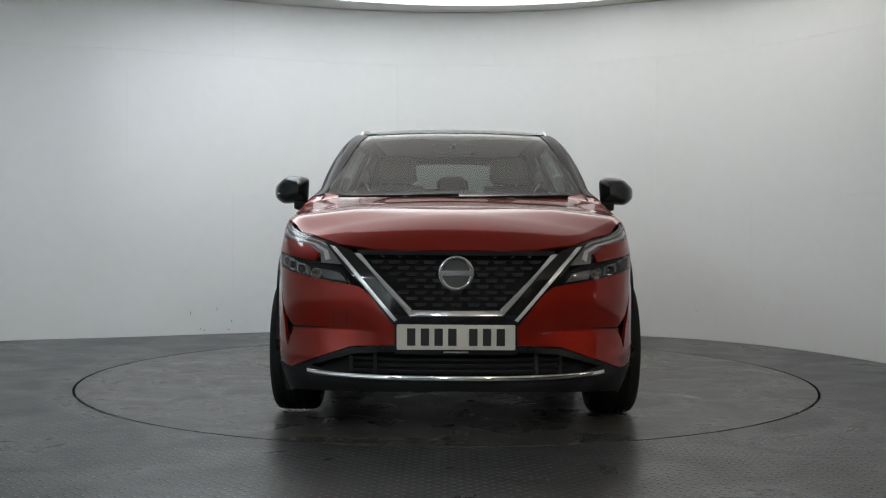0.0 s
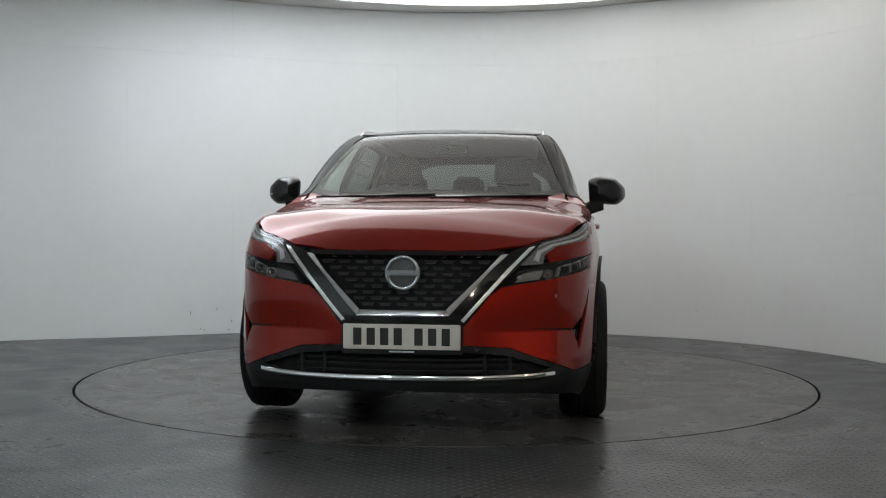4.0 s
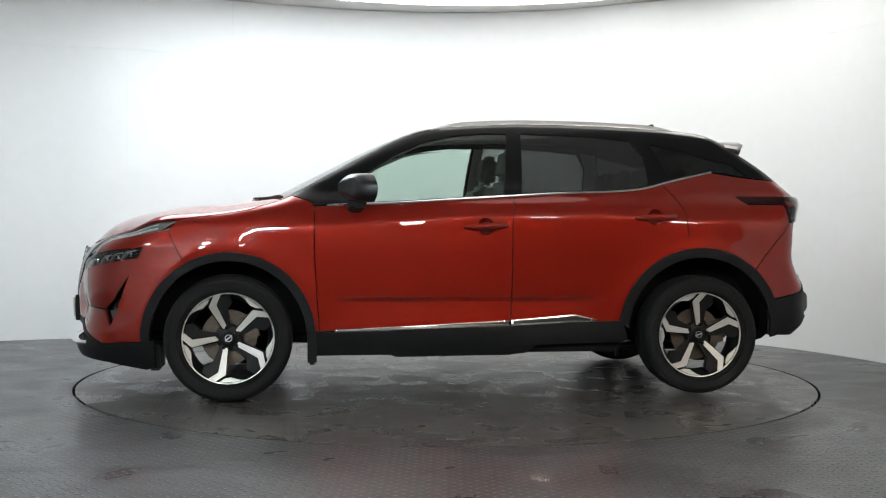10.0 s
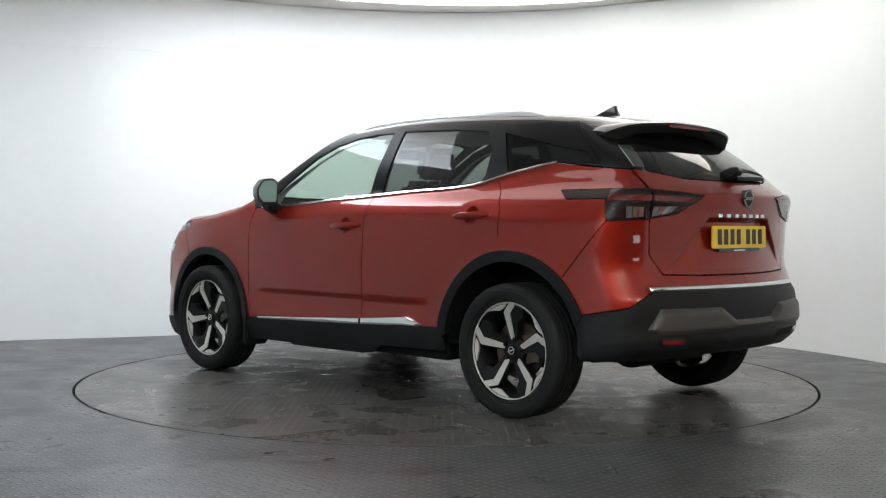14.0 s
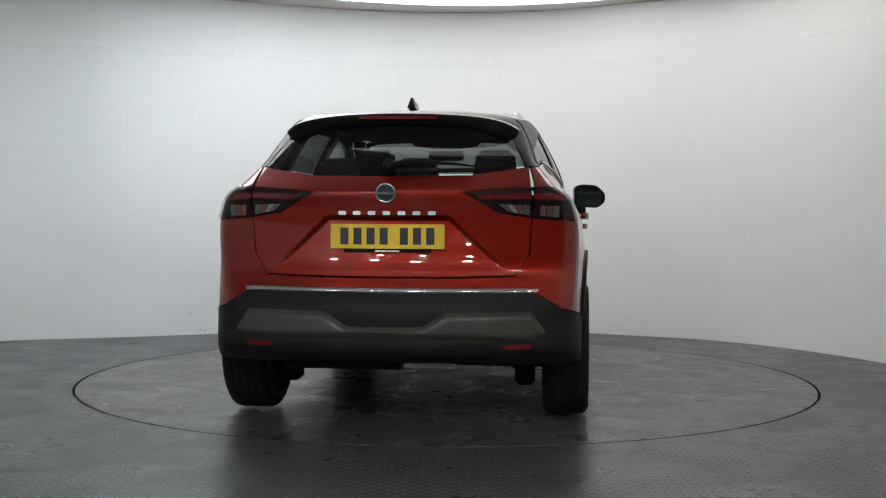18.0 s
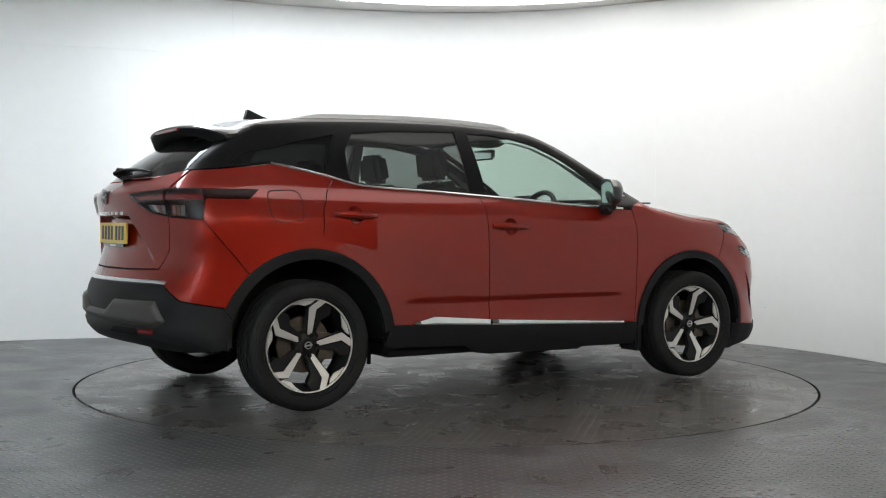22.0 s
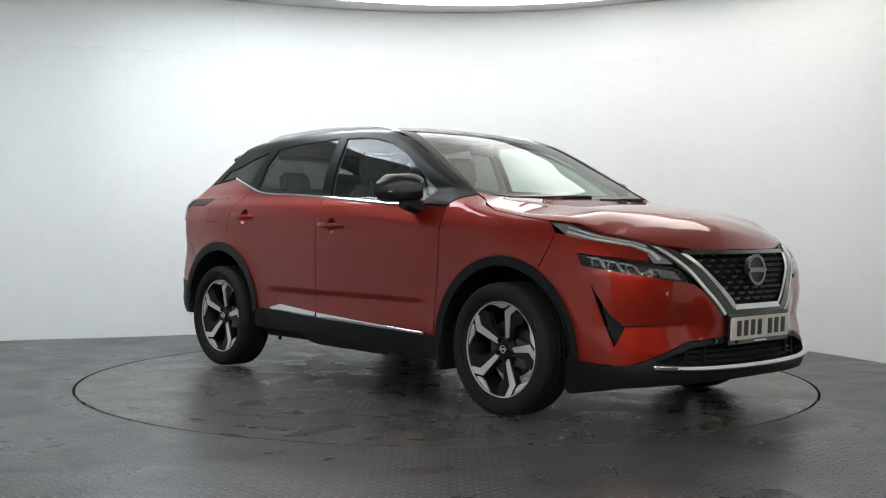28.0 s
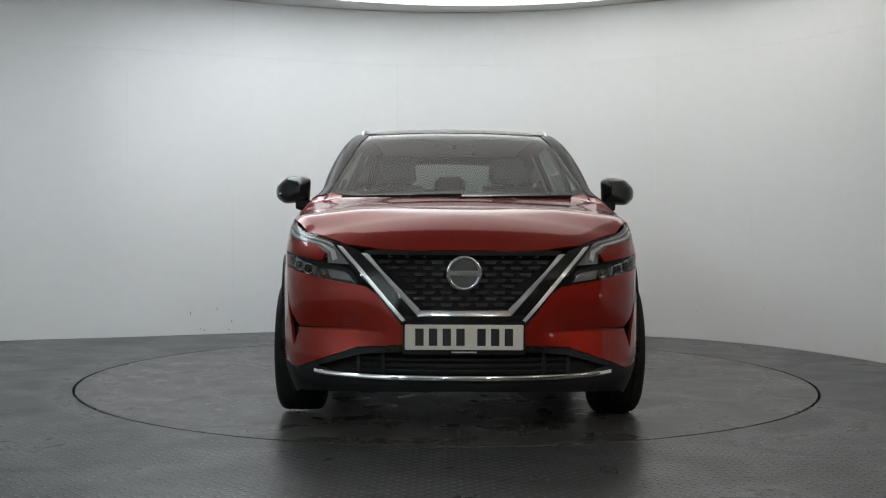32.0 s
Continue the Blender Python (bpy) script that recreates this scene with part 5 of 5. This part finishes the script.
for s in (1, -1):
    part("rear_link", tube([(-1.30, s * 0.55, 0.25), (-1.0, s * 0.50, 0.245), (-0.84, s * 0.46, 0.26)], [0.03, 0.035, 0.03], 12, 0.7), CLADDING, car)
    part("shock_mount", box(bmesh.new(), (-1.50, s * 0.60 - 0.05, 0.17), (-1.38, s * 0.60 + 0.05, 0.33), 0.015), DARK, car)
    part("brake_line_clip", box(bmesh.new(), (-0.905, s * 0.70 - 0.01, 0.205), (-0.885, s * 0.70 + 0.01, 0.29), 0.004), CLADDING, car)


# handles, mirrors, rails
def handle(xc, zc, s, door):
    rings = []
    q = around(np.linspace(xc + 0.125, xc - 0.125, 13), np.full(13, zc))
    for k, p in enumerate(q):
        t = k / 12
        bow = math.sin(math.pi * t) ** 0.5 if 0 < t < 1 else 0.0
        hh = 0.007 + 0.010 * min(1, 4 * t * (1 - t) + 0.35 * t)
        d0, d1 = 0.002 + 0.022 * bow, 0.010 + 0.034 * bow
        zz = p[2] - 0.004 + 0.012 * t
        rings.append([(p[0], s * (p[1] + d), zz + h) for d, h in ((d0, -hh * 0.7), (d1 - 0.005, -hh), (d1, -hh * 0.5), (d1, hh * 0.5), (d1 - 0.005, hh), (d0, hh * 0.7))])
    h = part("door_handle", loft(rings), PAINT, door, sharp=50)
    cup = bmesh.new()
    prev = None
    for rr, dd in ((1.06, 0.004), (1.0, 0.004), (0.9, 0.014), (0.66, 0.024), (0.3, 0.030), (0.0, 0.031)):
        an = np.linspace(0, 2 * math.pi, 25)[:-1]
        q = around(xc + 0.046 * rr * np.cos(an), zc + 0.05 * rr * np.sin(an))
        q = q - normal_at(q, 0.006) * dd
        ring = [cup.verts.new((v[0], s * v[1], v[2])) for v in q]
        if prev:
            for a in range(24):
                cup.faces.new((prev[a], prev[(a + 1) % 24], ring[(a + 1) % 24], ring[a]))
        prev = ring
    part("handle_cup", cup, PAINT, door, sharp=60)


for s, fd, rd in ((1, front_door[0], rear_door[0]), (-1, front_door[1], rear_door[1])):
    handle(-0.083, 0.962, s, fd)
    handle(-1.065, 1.018, s, rd)


def mirror(s):
    m = new("door_mirror")
    m.parent = car
    sec = rounded([(0.858, 1.098), (0.850, 1.232), (0.90, 1.252), (1.00, 1.243), (1.058, 1.190), (1.058, 1.130), (1.01, 1.090)], 0.022, 4)
    cy, cz = 0.955, 1.168
    rings = []
    for k in range(9):
        t = k / 8
        x = 0.600 + 0.138 * t
        f = max(0.3, (1 - t ** 3.6) ** 0.5)
        rings.append([(x - 0.34 * (p[0] - 0.87), s * (cy - 0.03 * t + (p[0] - cy) * f), cz + 0.005 * t + (p[1] - cz) * f) for p in sec])
    part("mirror_shell", loft(rings), MIRROR_BLACK, m, sharp=50)
    flat = [(p[0], p[1]) for p in inset(sec, 0.012)]
    bm = bmesh.new()
    bm.faces.new([bm.verts.new((0.5985 - 0.34 * (p[0] - 0.87), s * p[0], p[1])) for p in flat])
    part("mirror_glass", bm, MIRROR, m, "silvered mirror glass")
    rings = []
    for t in np.linspace(0, 1, 6):
        y0 = 0.80 + 0.13 * t
        z0 = 1.050 + 0.055 * t
        hx, hz = 0.045 - 0.008 * t, 0.035 + 0.01 * t
        rings.append([(0.655 - 0.03 * t + a * hx, s * y0, z0 + b * hz) for a, b in ((-1, -0.6), (-0.6, -1), (0.6, -1), (1, -0.6), (1, 0.6), (0.6, 1), (-0.6, 1), (-1, 0.6))])
    part("mirror_stalk", loft(rings), CLADDING, m)
    part("turn_signal", box(bmesh.new(), (0.605, s * 1.0 - 0.03, 1.146), (0.640, s * 1.0 + 0.012, 1.152), 0.002), LAMP_CLEAR, m)
    return m


for s in (1, -1):
    mirror(s)
pair("mirror_sail", [(0.862, 1.086), (0.66, 1.092), (0.735, 1.165), (0.80, 1.135)], around, CLADDING, car, lift=0.003)

for s in (1, -1):
    rings = []
    for k in range(25):
        t = k / 24
        x = 0.20 - 1.50 * t
        y = 0.575 - 0.045 * t
        up = 0.023 * min(1.0, 9 * t, 9 * (1 - t)) ** 0.8
        z = float(above([x], [y])[0][2])
        hw = 0.011
        rings.append([(x, s * (y + a * hw), z - 0.01 + b * (up + 0.008)) for a, b in ((-1, 0), (-1, 0.6), (-0.5, 1), (0.5, 1), (1, 0.6), (1, 0))])
    part("roof_rail", loft(rings), SATIN_CHROME, car, "satin silver roof rail", sharp=50)

# spoiler, aerial, wipers
ys = np.linspace(-0.57, 0.57, 33)
rings, under = [], []
roof_rear = above(np.full(33, -1.60), ys)
glass_top = behind(np.clip(ys, -0.52, 0.52), np.full(33, 1.448))
for y, a, g in zip(ys, roof_rear, glass_top):
    e = abs(y) / 0.57
    xt = -1.80 + 0.085 * e ** 3 + 0.04 * e ** 12
    zt = 1.506 - 0.035 * e ** 2 - 0.035 * e ** 8
    rings.append([(a[0], y, a[2] + 0.003), (xt + 0.02, y, zt + 0.002), (xt, y, zt - 0.006), (xt + 0.004, y, zt - 0.016), (xt + 0.03, y, zt - 0.022), (a[0], y, a[2] - 0.03)])
    under.append([(xt + 0.006, y * 0.995, zt - 0.016), (xt + 0.016, y * 0.99, zt - 0.034 - 0.03 * e ** 4), (xt + 0.035, y * 0.985, zt - 0.050 - 0.05 * e ** 4), (xt + 0.06, y * 0.975, zt - 0.056 - 0.055 * e ** 4), (g[0] - 0.004, y * 0.96, g[2]), (a[0], y * 0.93, a[2] - 0.035)])
spoiler = part("spoiler", loft(rings), BLACK_PAINT, car, sharp=40)
# The underside's near-black matte carries the shade below the lip in its colour.
part("spoiler_underside", loft(under, False), DARK, spoiler, sharp=40)
part("brake_light", box(bmesh.new(), (-1.806, -0.19, 1.474), (-1.786, 0.19, 1.488), 0.003), LAMP_RED, spoiler, "dark red high brake light")
bm = bmesh.new()
prof = [(-1.17, 1.57), (-1.25, 1.598), (-1.322, 1.632), (-1.335, 1.630), (-1.345, 1.575)]
rings = []
for s, f in ((-1, 0.0), (0, 1.0), (1, 0.0)):
    rings.append([(x + (0.02 if f == 0 else 0) * (0.5 if z > 1.6 else 0), s * (0.022 if z < 1.6 else 0.007), z - (0.004 if s and z > 1.6 else 0)) for x, z in prof])
part("roof_aerial", loft(rings), BLACK_PAINT, car, "black shark-fin roof aerial", sharp=60)


wiper = new("rear_wiper")
wiper.parent = car
wy = np.array([0.0, -0.08, -0.2, -0.3, -0.385])
wz = np.array([1.226, 1.243, 1.243, 1.236, 1.227])
wp = behind(wy, wz)
part("wiper_arm", tube([(p[0] - 0.055 + 0.03 * k / 4, p[1], p[2] + 0.012) for k, p in enumerate(wp)], [0.028, 0.02, 0.014, 0.011, 0.006], 8, 0.6), CLADDING, wiper)
wp = behind(np.linspace(-0.03, -0.385, 7), np.linspace(1.213, 1.222, 7))
part("wiper_blade", tube([(p[0] - 0.022, p[1], p[2]) for p in wp], 0.010), CLADDING, wiper)
part("wiper_pivot", lathe([(0.0, 0.09), (0.022, 0.085), (0.03, 0.06), (0.032, 0.0)], 20, "z"), CLADDING, wiper).matrix_basis = pose(-2.0, 0.0, 1.222, 0, -70, 0)
for y0, y1, z0, z1 in ((0.0, 0.62, 1.108, 1.120), (-0.62, 0.02, 1.110, 1.122)):
    yy = np.linspace(y0, y1, 8)
    wp = ahead(yy, np.linspace(z0, z1, 8) + 0.006)
    w = new("front_wiper")
    w.parent = car
    part("wiper_blade", tube([(p[0] + 0.008, p[1], p[2] + 0.002) for p in wp], 0.005), CLADDING, w)
    part("wiper_arm", tube([(p[0] + 0.022, p[1], p[2] + 0.005) for p in wp[2:]], [0.003, 0.0035, 0.004, 0.005, 0.006, 0.007]), CLADDING, w)
half = [(1.19, 0.0), (1.18, 0.2), (1.14, 0.4), (1.06, 0.6), (0.96, 0.72), (0.88, 0.735), (0.98, 0.58), (1.07, 0.4), (1.11, 0.2), (1.115, 0.0)]
pair("cowl_panel", half, above, CLADDING, car, lift=-0.012, depth=0.0, size=0.03)
# fuel flap on the driver's flank
ring_o, ring_i = rounded([(-1.355, 1.150), (-1.545, 1.140), (-1.540, 0.980), (-1.360, 0.980)], 0.05), rounded([(-1.359, 1.146), (-1.541, 1.136), (-1.536, 0.984), (-1.364, 0.984)], 0.048)
panel("fuel_flap_gap", S(*ring_o), around, DARK, car, holes=[S(*ring_i)], lift=0.0012, depth=0.0, size=0.02, mirror=True)


# cabin
def soft_box(name, size, m, material, parent, bevel=0.05, lean=0.0):
    bm = bmesh.new()
    r = bmesh.ops.create_cube(bm, size=1, matrix=Matrix.Diagonal((*size, 1)))
    for v in bm.verts:
        if v.co.z > 0:
            v.co.x -= lean
            v.co.y *= 0.86
    bmesh.ops.bevel(bm, geom=list(bm.edges), offset=min(bevel, 0.3 * min(size)), segments=3, affect="EDGES")
    o = part(name, bm, material, parent, sharp=60)
    o.matrix_basis = m
    return o


for y in (0.37, -0.37):
    seat = new("front_seat")
    seat.parent = car
    soft_box("seat_cushion", (0.50, 0.50, 0.16), pose(0.12, y, 0.60, 0, -6, 0), SEAT, seat)
    soft_box("seat_back", (0.16, 0.50, 0.62), pose(-0.20, y, 0.92, 0, -14, 0), SEAT, seat, 0.06)
    soft_box("headrest", (0.10, 0.27, 0.19), pose(-0.30, y, 1.33, 0, -10, 0), SEAT, seat, 0.045)
    for d in (-0.05, 0.05):
        part("headrest_post", tube([(-0.27, y + d, 1.18), (-0.295, y + d, 1.28)], 0.007), SATIN, seat)
bench = new("rear_seat")
bench.parent = car
soft_box("seat_cushion", (0.48, 1.30, 0.16), pose(-0.72, 0, 0.64, 0, -6, 0), SEAT, bench)
soft_box("seat_back", (0.16, 1.30, 0.56), pose(-1.02, 0, 0.94, 0, -18, 0), SEAT, bench, 0.06)
for y in (0.42, 0.0, -0.42):
    soft_box("headrest", (0.09, 0.25, 0.15), pose(-1.13, y, 1.25, 0, -12, 0), SEAT, bench, 0.04)
dash = new("dashboard")
dash.parent = car
bm = bmesh.new()
rings = []
for y in np.linspace(-0.70, 0.70, 15):
    e = abs(y) / 0.70
    hood = 0.035 * math.exp(-((y + 0.37) / 0.16) ** 2)
    rings.append([(1.08 - 0.14 * e, y, 1.085), (0.80, y, 1.085 + hood), (0.70, y, 1.065 + hood), (0.66, y, 1.0), (0.70, y, 0.80), (1.08 - 0.14 * e, y, 0.78)])
part("dash_body", loft(rings), INNER, dash, sharp=40)
part("dash_screen", box(bmesh.new(), (0.655, -0.12, 1.04), (0.675, 0.13, 1.17), 0.006), GLOSS_BLACK, dash)
sw = new("steering_wheel")
sw.parent = car
bm = bmesh.new()
n, m2 = 36, 8
ring = [[bm.verts.new(((0.018 * math.cos(2 * math.pi * j / m2)), (0.175 + 0.016 * math.sin(2 * math.pi * j / m2)) * math.cos(2 * math.pi * i / n), (0.175 + 0.016 * math.sin(2 * math.pi * j / m2)) * math.sin(2 * math.pi * i / n))) for j in range(m2)] for i in range(n)]
for i in range(n):
    for j in range(m2):
        bm.faces.new((ring[i][j], ring[i][(j + 1) % m2], ring[(i + 1) % n][(j + 1) % m2], ring[(i + 1) % n][j]))
part("wheel_ring", bm, INNER, sw)
bm = box(bmesh.new(), (-0.02, -0.16, -0.02), (0.015, 0.16, 0.03), 0.01)
box(bm, (-0.03, -0.07, -0.06), (0.02, 0.07, 0.05), 0.02)
part("wheel_hub", bm, INNER, sw)
sw.matrix_basis = pose(0.47, -0.37, 1.02, 0, 24, 0)
rv = new("rear_view_mirror")
rv.parent = car
part("mirror_body", box(bmesh.new(), (0.30, -0.12, 1.395), (0.335, 0.12, 1.46), 0.014), INNER, rv)
part("mirror_glass", box(bmesh.new(), (0.2975, -0.112, 1.402), (0.2995, 0.112, 1.453)), CHROME, rv, smooth=False)
part("mirror_stem", tube([(0.33, 0, 1.44), (0.40, 0, 1.455)], 0.012), INNER, rv)
# sensor block at the screen's head, roof lining, pillar linings
panel("sensor_cover", [(-0.24, 1.535), (0.24, 1.535), (0.21, 1.505), (0.07, 1.49), (-0.07, 1.49), (-0.21, 1.505)], ahead, INNER, car, lift=-0.012, depth=0.0, size=0.03)
panel("roof_lining", [(0.18, 0.46), (-0.3, 0.54), (-1.5, 0.50), (-1.5, -0.50), (-0.3, -0.54), (0.18, -0.46)], above, CREAM, car, lift=-0.045, depth=0.0, size=0.06)
pair("pillar_lining", [*belt_run(0.80, 0.70, -0.02, 3)[:1], *[(x - 0.035, z - 0.012) for x, z in pillar_front], (0.18, 1.50), *[(a + 0.0, b + 0.014) for a, b in F_WIN[8:]], (0.75, 1.09)], around, LINING, car, lift=-0.06, depth=0.0, size=0.04)
pair("pillar_lining", [(-0.215, 1.12), (-0.288, 1.13), (-0.308, 1.51), (-0.25, 1.51)], around, CREAM, car, lift=-0.03, depth=0.0, size=0.04)
pair("pillar_lining", [(-1.06, 1.18), (-1.20, 1.22), (-1.11, 1.47), (-1.0, 1.49), (-1.055, 1.37)], around, CREAM, car, lift=-0.03, depth=0.0, size=0.04)
pair("door_lining", [*belt_run(0.80, -1.10, 0.0, 12), (-0.9, 0.6), (0.78, 0.6)], around, INNER, car, lift=-0.06, depth=0.0, size=0.06)


# ---- turning ----
def turn_at(t):
    """The turntable's angle in degrees: at rest, a soft start, an even turn, a soft stop."""
    return float(TURN(t))


TURN = spline((0.0, 0.0), (2.5, 0.0), (3.0, -0.46), (3.5, -2.32), (4.0, -6.1), (4.5, -11.3), (5.5, -23.75), (6.0, -30.2), (7.0, -43.15), (8.0, -56.2), (10.0, -82.35),
              (12.0, -108.35), (14.0, -134.6), (16.5, -166.95), (18.0, -186.3), (20.0, -212.2), (22.0, -238.3), (24.0, -264.85), (25.5, -284.4),
              (27.5, -310.95), (29.0, -330.35), (30.0, -343.2), (30.5, -349.35), (31.0, -354.24), (31.5, -357.48), (32.0, -359.09))


def motions():
    times = [0.0, 1.25, 2.5] + [2.75 + 0.25 * k for k in range(118)]
    table_rows, car_rows = [], []
    for t in times:
        spin = pose(0, 0, 0, 0, 0, turn_at(t))
        table_rows.append((t, spin))
        car_rows.append((t, spin @ pose(0.04, 0.013, 0.0, 0, 0, -89.94)))
    walk(turntable, table_rows)
    walk(car, car_rows)


motions()
